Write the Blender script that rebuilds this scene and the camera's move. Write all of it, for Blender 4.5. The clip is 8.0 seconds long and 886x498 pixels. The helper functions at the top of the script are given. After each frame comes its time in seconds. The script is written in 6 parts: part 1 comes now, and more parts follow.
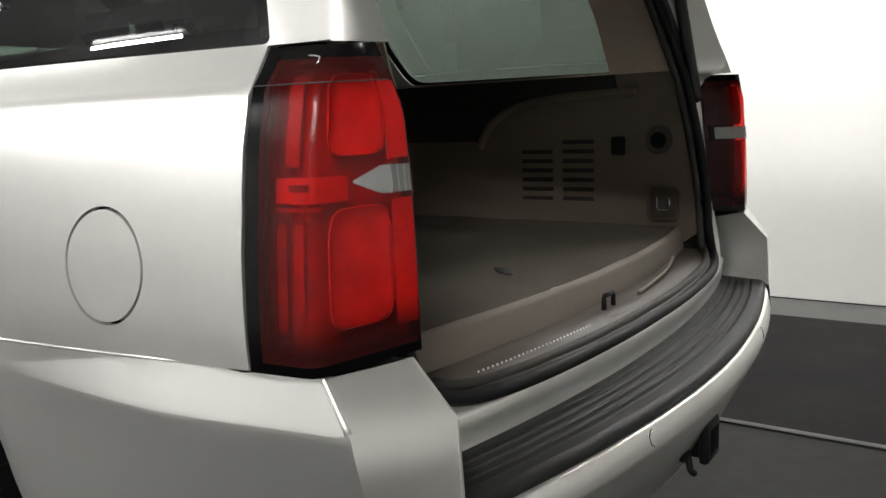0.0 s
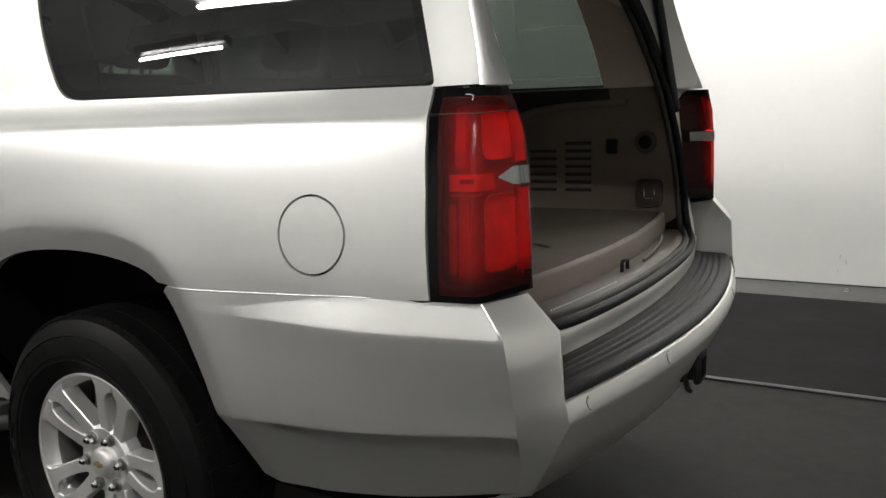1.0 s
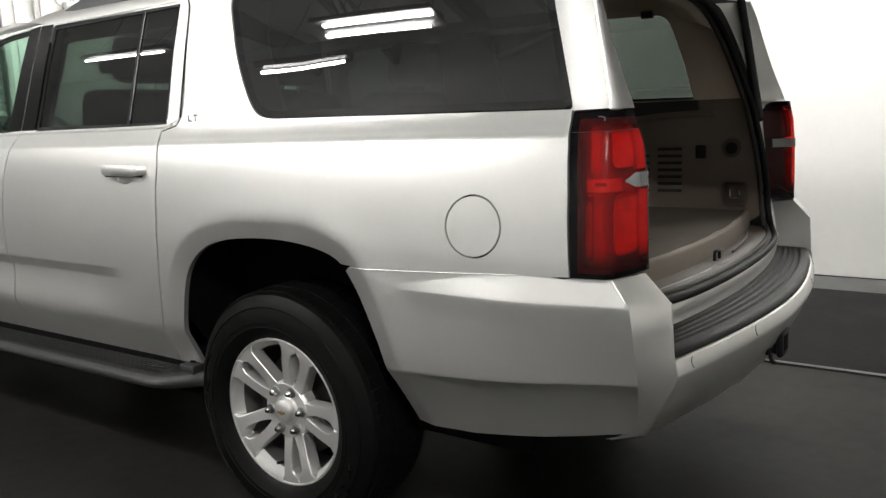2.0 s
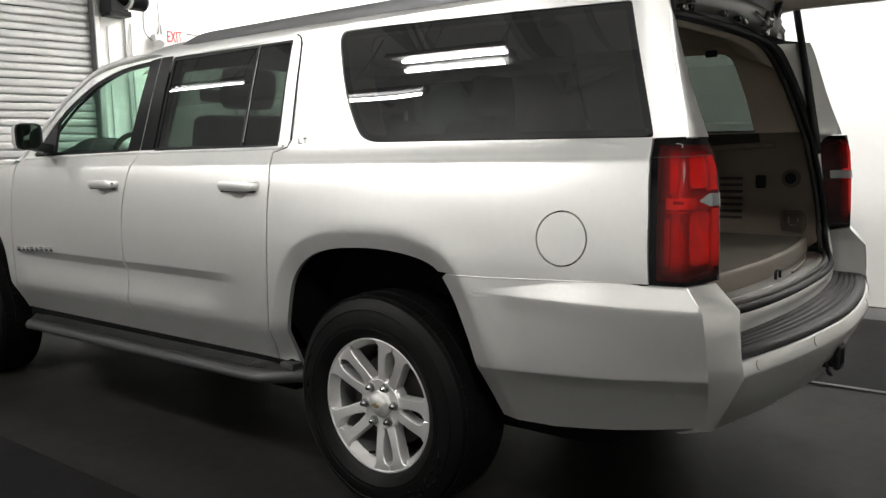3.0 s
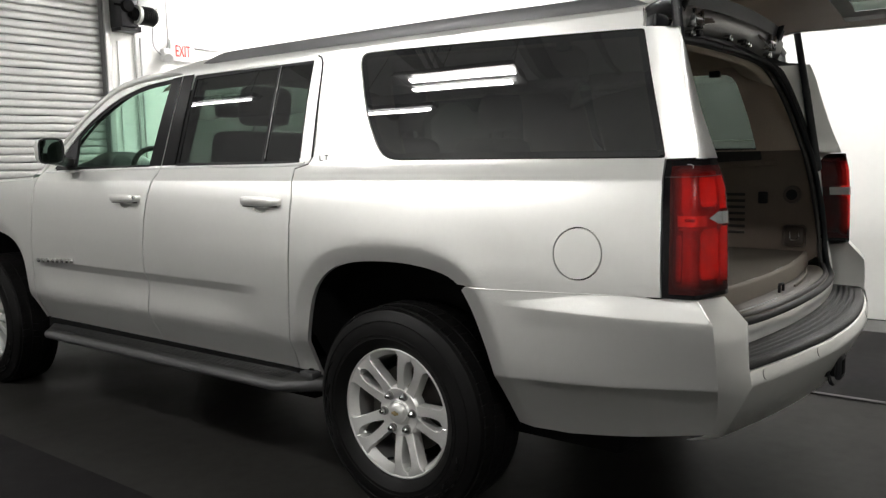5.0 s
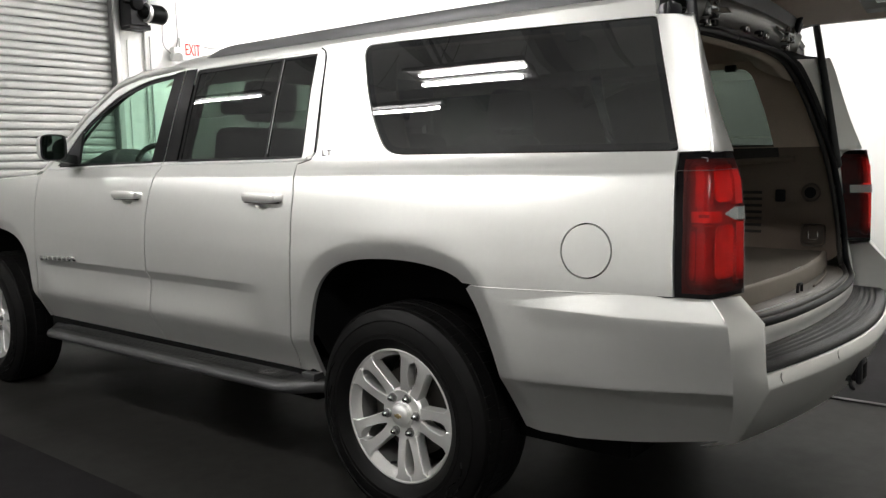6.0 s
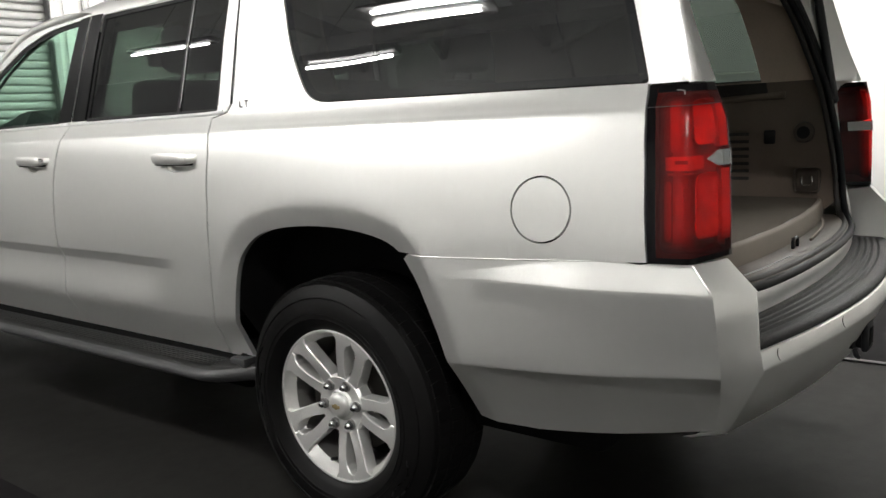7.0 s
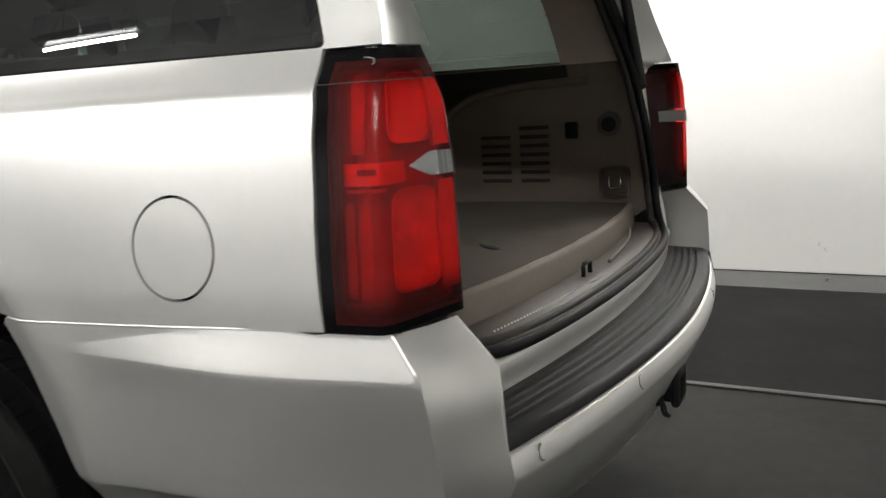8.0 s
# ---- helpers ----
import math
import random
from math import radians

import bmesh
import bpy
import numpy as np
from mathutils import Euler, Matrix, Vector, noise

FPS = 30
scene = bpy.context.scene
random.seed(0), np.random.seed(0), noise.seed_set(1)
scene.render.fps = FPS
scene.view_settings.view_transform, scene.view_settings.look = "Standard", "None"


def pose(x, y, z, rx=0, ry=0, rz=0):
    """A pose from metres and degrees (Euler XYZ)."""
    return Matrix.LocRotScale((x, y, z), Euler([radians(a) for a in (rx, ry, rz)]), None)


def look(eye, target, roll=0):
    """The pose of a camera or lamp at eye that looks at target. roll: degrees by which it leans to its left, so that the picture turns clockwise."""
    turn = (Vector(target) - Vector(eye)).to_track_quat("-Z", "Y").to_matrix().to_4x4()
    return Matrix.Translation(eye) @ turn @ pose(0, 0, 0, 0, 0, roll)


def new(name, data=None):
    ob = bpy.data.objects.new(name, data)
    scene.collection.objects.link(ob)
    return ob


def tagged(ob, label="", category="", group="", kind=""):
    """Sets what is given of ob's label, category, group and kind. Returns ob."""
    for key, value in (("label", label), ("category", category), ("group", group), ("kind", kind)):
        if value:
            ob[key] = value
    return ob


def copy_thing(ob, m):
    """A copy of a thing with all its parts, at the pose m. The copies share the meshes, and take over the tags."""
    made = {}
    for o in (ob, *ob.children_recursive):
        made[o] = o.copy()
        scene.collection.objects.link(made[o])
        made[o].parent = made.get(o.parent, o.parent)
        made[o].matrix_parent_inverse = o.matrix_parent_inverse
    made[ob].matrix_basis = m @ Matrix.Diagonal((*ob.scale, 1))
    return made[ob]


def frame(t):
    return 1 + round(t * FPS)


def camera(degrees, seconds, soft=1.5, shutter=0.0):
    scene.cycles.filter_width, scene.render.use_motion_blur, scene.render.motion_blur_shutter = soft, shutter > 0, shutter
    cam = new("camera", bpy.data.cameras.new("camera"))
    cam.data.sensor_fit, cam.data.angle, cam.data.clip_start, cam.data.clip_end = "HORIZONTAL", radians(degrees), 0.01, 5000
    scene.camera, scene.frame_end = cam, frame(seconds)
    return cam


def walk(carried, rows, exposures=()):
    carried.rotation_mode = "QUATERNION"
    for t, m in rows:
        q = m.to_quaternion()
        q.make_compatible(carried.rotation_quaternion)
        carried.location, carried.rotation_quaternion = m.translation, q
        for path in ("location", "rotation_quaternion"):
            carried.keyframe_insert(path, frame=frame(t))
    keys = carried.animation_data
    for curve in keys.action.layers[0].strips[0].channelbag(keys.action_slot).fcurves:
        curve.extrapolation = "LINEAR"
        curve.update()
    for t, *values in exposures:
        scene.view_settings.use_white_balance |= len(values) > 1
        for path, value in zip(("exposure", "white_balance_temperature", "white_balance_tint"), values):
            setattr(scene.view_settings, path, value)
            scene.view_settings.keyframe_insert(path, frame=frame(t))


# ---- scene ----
from mathutils import geometry

cam = camera(57.2, 8.0, soft=1.35, shutter=0.15)
PATH = [
    (0, (-1.622, -0.39, 1.199), (0.003, 0.732, 0.884), -2.2),
    (0.5, (-1.926, -0.454, 1.218), (-0.246, 0.582, 0.895), -1.8),
    (1, (-2.224, -0.423, 1.253), (-0.526, 0.579, 0.918), -2.1),
    (1.5, (-2.48, -0.445, 1.275), (-0.81, 0.607, 0.951), -2.1),
    (2, (-2.694, -0.502, 1.305), (-1.082, 0.636, 0.976), -2.5),
    (2.2, (-2.771, -0.517, 1.287), (-1.173, 0.648, 0.987), -2.3),
    (3.3, (-3.085, -0.561, 1.296), (-1.53, 0.672, 1.047), -1.4),
    (3.5, (-3.125, -0.553, 1.304), (-1.563, 0.672, 1.06), -1.3),
    (4, (-3.15, -0.559, 1.305), (-1.581, 0.659, 1.076), -1.1),
    (4.5, (-3.161, -0.564, 1.308), (-1.588, 0.652, 1.089), -1.0),
    (4.7, (-3.157, -0.566, 1.32), (-1.587, 0.652, 1.095), -1.2),
    (5.8, (-3.098, -0.547, 1.298), (-1.539, 0.688, 1.086), -1.2),
    (6, (-3.061, -0.534, 1.29), (-1.513, 0.714, 1.072), -1.2),
    (6.5, (-2.897, -0.46, 1.26), (-1.386, 0.824, 1.001), -2.1),
    (7, (-2.648, -0.391, 1.254), (-1.094, 0.825, 0.93), -3.1),
    (7.5, (-2.291, -0.323, 1.231), (-0.613, 0.704, 0.868), -3.0),
    (8, (-1.857, -0.332, 1.211), (-0.129, 0.613, 0.86), -3.5),
]
walk(cam, [(t, look(eye, target, roll)) for t, eye, target, roll in PATH],
     exposures=[(0.0, 0.43), (0.5, 0.14), (1.0, 0.18), (2.0, 0.34), (3.5, 0.28), (4.5, 0.26), (6.0, 0.28), (6.5, 0.38), (7.0, 0.48), (7.5, 0.46), (8.0, 0.44)])

# ---- light of the place ----
world = bpy.data.worlds.new("world")
scene.world = world
world.use_nodes = True
world.node_tree.nodes["Background"].inputs[0].default_value = (0.9, 0.95, 1.0, 1)
world.node_tree.nodes["Background"].inputs[1].default_value = 0.006
scene.view_settings.exposure = 0.0
TUBE_STRENGTH = 118.0


# ---- materials ----
def material(name, colour, rough=0.5, metal=0.0, coat=0.0, scale=8.0, vary=0.08, bump=0.0, bump_scale=200.0, rough_vary=0.0, ior=1.5, spec=0.5):
    """A plain surface with variation at two scales and fine relief."""
    m = bpy.data.materials.new(name)
    m.use_nodes = True
    n, l = m.node_tree.nodes, m.node_tree.links
    b = n["Principled BSDF"]
    b.inputs["Metallic"].default_value = metal
    b.inputs["Roughness"].default_value = rough
    b.inputs["Coat Weight"].default_value = coat
    b.inputs["Coat Roughness"].default_value = 0.06
    b.inputs["IOR"].default_value = ior
    b.inputs["Specular IOR Level"].default_value = spec
    co = n.new("ShaderNodeTexCoord")
    big, small = n.new("ShaderNodeTexNoise"), n.new("ShaderNodeTexNoise")
    for t, s in ((big, scale), (small, scale * 14)):
        t.inputs["Scale"].default_value = s
        t.inputs["Detail"].default_value = 5
        l.new(co.outputs["Object"], t.inputs["Vector"])
    mix = n.new("ShaderNodeMath")
    mix.operation = "ADD"
    l.new(big.outputs["Fac"], mix.inputs[0])
    l.new(small.outputs["Fac"], mix.inputs[1])
    ramp = n.new("ShaderNodeMapRange")
    ramp.inputs["From Min"].default_value, ramp.inputs["From Max"].default_value = 0.6, 1.4
    ramp.inputs["To Min"].default_value, ramp.inputs["To Max"].default_value = 1 - vary, 1 + vary
    l.new(mix.outputs[0], ramp.inputs["Value"])
    mul = n.new("ShaderNodeVectorMath")
    mul.operation = "SCALE"
    mul.inputs[0].default_value = colour
    l.new(ramp.outputs[0], mul.inputs["Scale"])
    l.new(mul.outputs[0], b.inputs["Base Color"])
    if rough_vary:
        rr = n.new("ShaderNodeMapRange")
        rr.inputs["From Min"].default_value, rr.inputs["From Max"].default_value = 0.3, 0.7
        rr.inputs["To Min"].default_value, rr.inputs["To Max"].default_value = rough - rough_vary, rough + rough_vary
        l.new(big.outputs["Fac"], rr.inputs["Value"])
        l.new(rr.outputs[0], b.inputs["Roughness"])
    if bump:
        fine = n.new("ShaderNodeTexNoise")
        fine.inputs["Scale"].default_value = bump_scale
        fine.inputs["Detail"].default_value = 3
        l.new(co.outputs["Object"], fine.inputs["Vector"])
        bp = n.new("ShaderNodeBump")
        bp.inputs["Strength"].default_value = bump
        bp.inputs["Distance"].default_value = 0.002
        l.new(fine.outputs["Fac"], bp.inputs["Height"])
        l.new(bp.outputs[0], b.inputs["Normal"])
    return m


def glass(name, tint, rough=0.0, gain=1.0, haze=0.0, film_colour=(0.62, 0.62, 0.64)):
    """A pane: light passes tinted, and the surface mirrors by Fresnel; a diffuse film can stand in for reflection haze.
    """
    m = bpy.data.materials.new(name)
    m.use_nodes = True
    n, l = m.node_tree.nodes, m.node_tree.links
    n.clear()
    out = n.new("ShaderNodeOutputMaterial")
    mixer = n.new("ShaderNodeMixShader")
    clear = n.new("ShaderNodeBsdfTransparent")
    clear.inputs[0].default_value = (*tint, 1)
    gloss = n.new("ShaderNodeBsdfGlossy")
    gloss.inputs["Roughness"].default_value = rough
    fres = n.new("ShaderNodeLayerWeight")
    fres.inputs[0].default_value = 0.5
    power = n.new("ShaderNodeMath")
    power.operation = "POWER"
    power.inputs[1].default_value = 5.0
    l.new(fres.outputs["Facing"], power.inputs[0])
    mul = n.new("ShaderNodeMath")
    mul.operation = "MULTIPLY_ADD"
    mul.use_clamp = True
    mul.inputs[1].default_value = 0.95 * min(1.0, gain)
    mul.inputs[2].default_value = 0.045 * gain
    l.new(power.outputs[0], mul.inputs[0])
    l.new(mul.outputs[0], mixer.inputs[0])
    l.new(clear.outputs[0], mixer.inputs[1])
    l.new(gloss.outputs[0], mixer.inputs[2])
    # pale diffuse film stands in for the haze of reflected walls
    if haze:
        film, layer = n.new("ShaderNodeBsdfDiffuse"), n.new("ShaderNodeMixShader")
        film.inputs[0].default_value = (*film_colour, 1)
        co, spots, amount = n.new("ShaderNodeTexCoord"), n.new("ShaderNodeTexNoise"), n.new("ShaderNodeMapRange")
        spots.inputs["Scale"].default_value, spots.inputs["Detail"].default_value = 3.0, 6
        amount.inputs["From Min"].default_value, amount.inputs["From Max"].default_value = 0.3, 0.7
        amount.inputs["To Min"].default_value, amount.inputs["To Max"].default_value = haze * 0.75, haze * 1.25
        l.new(co.outputs["Object"], spots.inputs["Vector"])
        l.new(spots.outputs["Fac"], amount.inputs["Value"])
        l.new(amount.outputs[0], layer.inputs[0])
        l.new(mixer.outputs[0], layer.inputs[1])
        l.new(film.outputs[0], layer.inputs[2])
        mixer = layer
    l.new(mixer.outputs[0], out.inputs[0])
    return m


def glow(name, colour, strength):
    m = bpy.data.materials.new(name)
    m.use_nodes = True
    b = m.node_tree.nodes["Principled BSDF"]
    b.inputs["Base Color"].default_value = (0.8, 0.8, 0.8, 1)
    b.inputs["Emission Color"].default_value = (*colour, 1)
    b.inputs["Emission Strength"].default_value = strength
    return m


PAINT = material("silver paint", (0.86, 0.858, 0.835), rough=0.41, metal=0.82, coat=0.10, scale=3.0, vary=0.015, bump=0.03, bump_scale=900)
BLACK_PLASTIC = material("black plastic", (0.012, 0.012, 0.014), rough=0.45, scale=20, vary=0.2, bump=0.15, bump_scale=600)
GLOSS_BLACK = material("gloss black", (0.0045, 0.0045, 0.005), rough=0.32, spec=0.15, coat=0.0, scale=20, vary=0.1)
RUBBER = material("tyre rubber", (0.0048, 0.0046, 0.0046), spec=0.13, rough=0.5, scale=12, vary=0.25, bump=0.2, bump_scale=300)
TYRE_GLOSS = material("glossy streak rubber", (0.008, 0.008, 0.008), spec=0.5, rough=0.22, scale=18, vary=0.5, rough_vary=0.2)
SEAL = material("rubber seal", (0.007, 0.007, 0.008), spec=0.28, rough=0.55, scale=25, vary=0.2)
LINER = material("wheel liner", (0.004, 0.004, 0.004), spec=0.1, rough=0.9, scale=10, vary=0.3)
ALLOY = material("machined alloy", (0.78, 0.775, 0.76), rough=0.44, metal=0.76, scale=14, vary=0.05, bump=0.05, bump_scale=800)
ALLOY_DARK = material("dark alloy", (0.30, 0.295, 0.285), rough=0.42, metal=0.8, scale=14, vary=0.1)
TRIM_BRIGHT = material("bright trim", (0.88, 0.88, 0.87), rough=0.30, metal=0.45, scale=20, vary=0.03)
CHROME = material("chrome", (0.78, 0.78, 0.78), rough=0.22, metal=1.0, scale=20, vary=0.03)
STEEL = material("lug steel", (0.42, 0.42, 0.42), rough=0.25, metal=1.0, scale=60, vary=0.1)
DARK_METAL = material("dark metal", (0.035, 0.035, 0.037), rough=0.4, metal=0.6, scale=30, vary=0.2)
BRAKE = material("brake iron", (0.06, 0.055, 0.05), rough=0.6, metal=0.6, scale=30, vary=0.3)
RAIL_GREY = material("rail grey", (0.075, 0.075, 0.078), rough=0.42, metal=0.2, scale=15, vary=0.08)
STEP_PAD = material("step pad plastic", (0.017, 0.0165, 0.0165), spec=0.22, rough=0.5, scale=14, vary=0.14, bump=0.35, bump_scale=420)
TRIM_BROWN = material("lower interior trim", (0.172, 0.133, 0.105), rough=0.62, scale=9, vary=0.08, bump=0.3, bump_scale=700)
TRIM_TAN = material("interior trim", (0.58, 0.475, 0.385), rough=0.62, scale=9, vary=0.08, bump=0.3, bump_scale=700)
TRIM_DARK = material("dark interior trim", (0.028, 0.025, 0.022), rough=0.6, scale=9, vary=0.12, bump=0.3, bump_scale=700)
SILL_TRIM = material("sill trim", (0.080, 0.064, 0.051), rough=0.5, scale=9, vary=0.12, bump=0.3, bump_scale=700)
CARPET = material("cargo carpet", (0.095, 0.078, 0.060), rough=0.95, scale=6, vary=0.16, bump=0.8, bump_scale=900)
SILL_STEP = material("cargo step panel", (0.19, 0.162, 0.132), rough=0.7, scale=6, vary=0.08, bump=0.3, bump_scale=700)
HEADLINER = material("headliner cloth", (0.66, 0.58, 0.48), rough=0.9, scale=12, vary=0.08, bump=0.4, bump_scale=900)
LEATHER = material("seat leather", (0.032, 0.029, 0.026), rough=0.5, scale=10, vary=0.12, bump=0.4, bump_scale=500)
BOARD = material("running board plastic", (0.011, 0.011, 0.011), rough=0.45, scale=12, vary=0.15, bump=0.3, bump_scale=350)
BOARD_EDGE = material("running board edge", (0.07, 0.07, 0.072), rough=0.45, metal=0.5, scale=12, vary=0.08)
WHITE_MARK = material("pale lettering", (0.62, 0.62, 0.62), rough=0.5, scale=20, vary=0.05)
FRIT = material("window border", (0.004, 0.004, 0.004), rough=0.5, spec=0.1, scale=20, vary=0.1)
BADGE_GOLD = material("badge gold", (0.40, 0.31, 0.16), rough=0.35, metal=0.6, scale=40, vary=0.05)
REFLECTOR = material("lamp reflector", (0.52, 0.51, 0.50), rough=0.22, metal=0.95, scale=40, vary=0.1, bump=0.3, bump_scale=120)
LAMP_INNER = material("lamp inner red", (0.42, 0.046, 0.044), spec=0.04, rough=0.8, scale=25, vary=0.25)
LAMP_BRIGHT = material("lamp bright red", (0.74, 0.095, 0.075), spec=0.04, rough=0.8, scale=30, vary=0.3)
LAMP_PALE = material("lamp pale red", (0.46, 0.05, 0.045), spec=0.04, rough=0.8, scale=30, vary=0.2)
LAMP_DEEP = material("lamp deep red", (0.22, 0.018, 0.018), spec=0.04, rough=0.8, scale=25, vary=0.25)
PRIVACY = glass("privacy glass", (0.062, 0.077, 0.067), gain=2.4, haze=0.030)
CLEAR_GREEN = glass("green tinted glass", (0.66, 0.83, 0.74), gain=1.0)
# its red film stands in for the milky sheen on the lens
RED_LENS = glass("red lens", (0.86, 0.17, 0.155), rough=0.26, gain=0.5, haze=0.05, film_colour=(0.62, 0.09, 0.085))
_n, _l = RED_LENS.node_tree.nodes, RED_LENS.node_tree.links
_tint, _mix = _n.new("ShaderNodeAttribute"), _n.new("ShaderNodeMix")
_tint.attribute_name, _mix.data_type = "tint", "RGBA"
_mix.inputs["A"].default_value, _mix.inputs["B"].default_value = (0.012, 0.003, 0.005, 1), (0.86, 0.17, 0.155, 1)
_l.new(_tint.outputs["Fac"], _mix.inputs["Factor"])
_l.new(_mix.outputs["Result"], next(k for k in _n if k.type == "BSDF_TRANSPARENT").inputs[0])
LENS_BLACK = material("black lens border", (0.0022, 0.0018, 0.0022), rough=0.18, spec=0.22, scale=20, vary=0.1)
CLEAR_LENS = glass("clear lens", (0.85, 0.86, 0.87), rough=0.05, gain=0.9)
# dark colour stands in for a dark room reflected in the glass
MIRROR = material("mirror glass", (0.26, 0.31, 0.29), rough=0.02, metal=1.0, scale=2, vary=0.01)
WALL_WHITE = material("white wall paint", (0.84, 0.835, 0.81), rough=0.6, scale=1.2, vary=0.02, bump=0.1, bump_scale=60)
LAMP_GREY = material("lamp housing grey", (0.12, 0.12, 0.12), rough=0.5, scale=10, vary=0.05)
WALL_DARK = material("grey wall paint", (0.54, 0.54, 0.53), rough=0.7, scale=1.2, vary=0.15, bump=0.1, bump_scale=60)
CEILING = material("ceiling deck paint", (0.78, 0.78, 0.76), rough=0.7, scale=1.5, vary=0.15)
BEAM = material("beam paint", (0.30, 0.30, 0.30), rough=0.6, scale=4, vary=0.2)
FLOOR_LANE = material("lane floor", (0.0185, 0.0178, 0.0168), spec=0.05, rough=0.42, scale=1.1, vary=0.34, bump=0.12, bump_scale=90, rough_vary=0.10)
FLOOR_DARK = material("dark floor strip", (0.0100, 0.0092, 0.0099), spec=0.06, rough=0.6, scale=1.2, vary=0.36, bump=0.12, bump_scale=90, rough_vary=0.08)
FLOOR_GREY = material("grey concrete margin", (0.085, 0.085, 0.083), rough=0.55, scale=1.8, vary=0.15, bump=0.15, bump_scale=70, rough_vary=0.08)
FLOOR_EDGE = material("pale edging", (0.036, 0.036, 0.035), rough=0.5, scale=3, vary=0.2)
SLAT = material("galvanised slat", (0.48, 0.48, 0.47), rough=0.45, metal=0.45, scale=5, vary=0.12, rough_vary=0.06)
CONDUIT = material("conduit steel", (0.45, 0.45, 0.44), rough=0.4, metal=0.6, scale=20, vary=0.1)
WHITE_METAL = material("white enamel", (0.75, 0.75, 0.73), rough=0.4, scale=10, vary=0.03)
SIGN_RED = material("sign red", (0.75, 0.03, 0.03), rough=0.4, scale=10, vary=0.03)
STICKER = material("paper sticker", (0.75, 0.74, 0.72), rough=0.6, scale=60, vary=0.05)
TUBE = glow("fluorescent tube", (1.0, 0.985, 0.955), TUBE_STRENGTH)


# ---- mesh tools ----
def part(name, bm, mat, parent=None, label="", smooth=40.0):
    """Links a bmesh as one mesh object under a thing or a part."""
    me = bpy.data.meshes.new(name)
    bmesh.ops.recalc_face_normals(bm, faces=bm.faces) if smooth < 0 else None
    a = radians(abs(smooth))
    for f in bm.faces:
        f.smooth = True
    for e in bm.edges:
        e.smooth = len(e.link_faces) == 2 and e.calc_face_angle(3.0) < a
    bm.to_mesh(me)
    bm.free()
    for m in mat if isinstance(mat, (list, tuple)) else [mat]:
        me.materials.append(m)
    ob = new(name, me)
    if parent is not None:
        ob.parent = parent
    if label:
        tagged(ob, label)
    return ob


def box(bm, x0, x1, y0, y1, z0, z1, bevel=0.0, m=None, seg=2):
    """Adds a box, with rounded edges, moved by the pose m."""
    b = bmesh.new()
    bmesh.ops.create_cube(b, size=1.0, matrix=Matrix.Translation(((x0 + x1) / 2, (y0 + y1) / 2, (z0 + z1) / 2)) @ Matrix.Diagonal((x1 - x0, y1 - y0, z1 - z0, 1)))
    if bevel:
        bmesh.ops.bevel(b, geom=b.edges[:], offset=bevel, segments=seg, profile=0.5, affect="EDGES")
    merge(bm, b, m)


def merge(bm, b, m=None):
    """Adds the mesh b to bm, moved by m."""
    if m is not None:
        bmesh.ops.transform(b, matrix=m, verts=b.verts[:])
    tmp = bpy.data.meshes.new("tmp")
    b.to_mesh(tmp)
    b.free()
    bm.from_mesh(tmp)
    bpy.data.meshes.remove(tmp)


def made_box(name, mat, parent, x0, x1, y0, y1, z0, z1, bevel=0.0, m=None, label=""):
    bm = bmesh.new()
    box(bm, min(x0, x1), max(x0, x1), min(y0, y1), max(y0, y1), min(z0, z1), max(z0, z1), bevel, m)
    return part(name, bm, mat, parent, label)


def cyl(bm, p, q, r, n=12, r2=None, caps=True):
    """Adds a rod from p to q."""
    p, q = Vector(p), Vector(q)
    turn = (q - p).to_track_quat("Z", "Y").to_matrix().to_4x4()
    b = bmesh.new()
    bmesh.ops.create_cone(b, cap_ends=caps, segments=n, radius1=r, radius2=r if r2 is None else r2, depth=(q - p).length)
    merge(bm, b, Matrix.Translation((p + q) / 2) @ turn)


def tube(bm, pts, r, n=8, closed=False, flat=1.0):
    """Adds a bent rod along points."""
    pts = [Vector(p) for p in pts]
    rings, up = [], Vector((0.13, 0.21, 1)).normalized()
    for i, p in enumerate(pts):
        a = pts[i - 1] if i or closed else p
        b = pts[(i + 1) % len(pts)] if i + 1 < len(pts) or closed else p
        d = (b - a).normalized()
        s = d.cross(up).normalized()
        u = s.cross(d)
        rings.append([bm.verts.new(p + r * (math.cos(k * 2 * math.pi / n) * s + flat * math.sin(k * 2 * math.pi / n) * u)) for k in range(n)])
    for i in range(len(rings) if closed else len(rings) - 1):
        a, b = rings[i], rings[(i + 1) % len(rings)]
        for k in range(n):
            bm.faces.new((a[k], a[(k + 1) % n], b[(k + 1) % n], b[k]))
    if not closed:
        bm.faces.new(rings[0][::-1])
        bm.faces.new(rings[-1])


def loft(bm, rows, closed=False, flip=False):
    """Adds a sheet through rows of points."""
    vs = [[bm.verts.new(p) for p in r] for r in rows]
    for a, b in zip(vs, vs[1:]):
        k = len(a)
        for i in range(k if closed else k - 1):
            f = (a[i], a[(i + 1) % k], b[(i + 1) % k], b[i])
            try:
                bm.faces.new(f[::-1] if flip else f)
            except ValueError:
                pass
    return vs


def smooth_path(pts, step=0.02, rounds=2):
    """Corner-cuts a polyline, keeping its ends."""
    pts = [np.array(p, float) for p in pts]
    for _ in range(rounds):
        out = [pts[0]]
        for a, b in zip(pts, pts[1:]):
            out += [0.75 * a + 0.25 * b, 0.25 * a + 0.75 * b]
        pts = out + [pts[-1]]
    return [tuple(p) for p in pts]


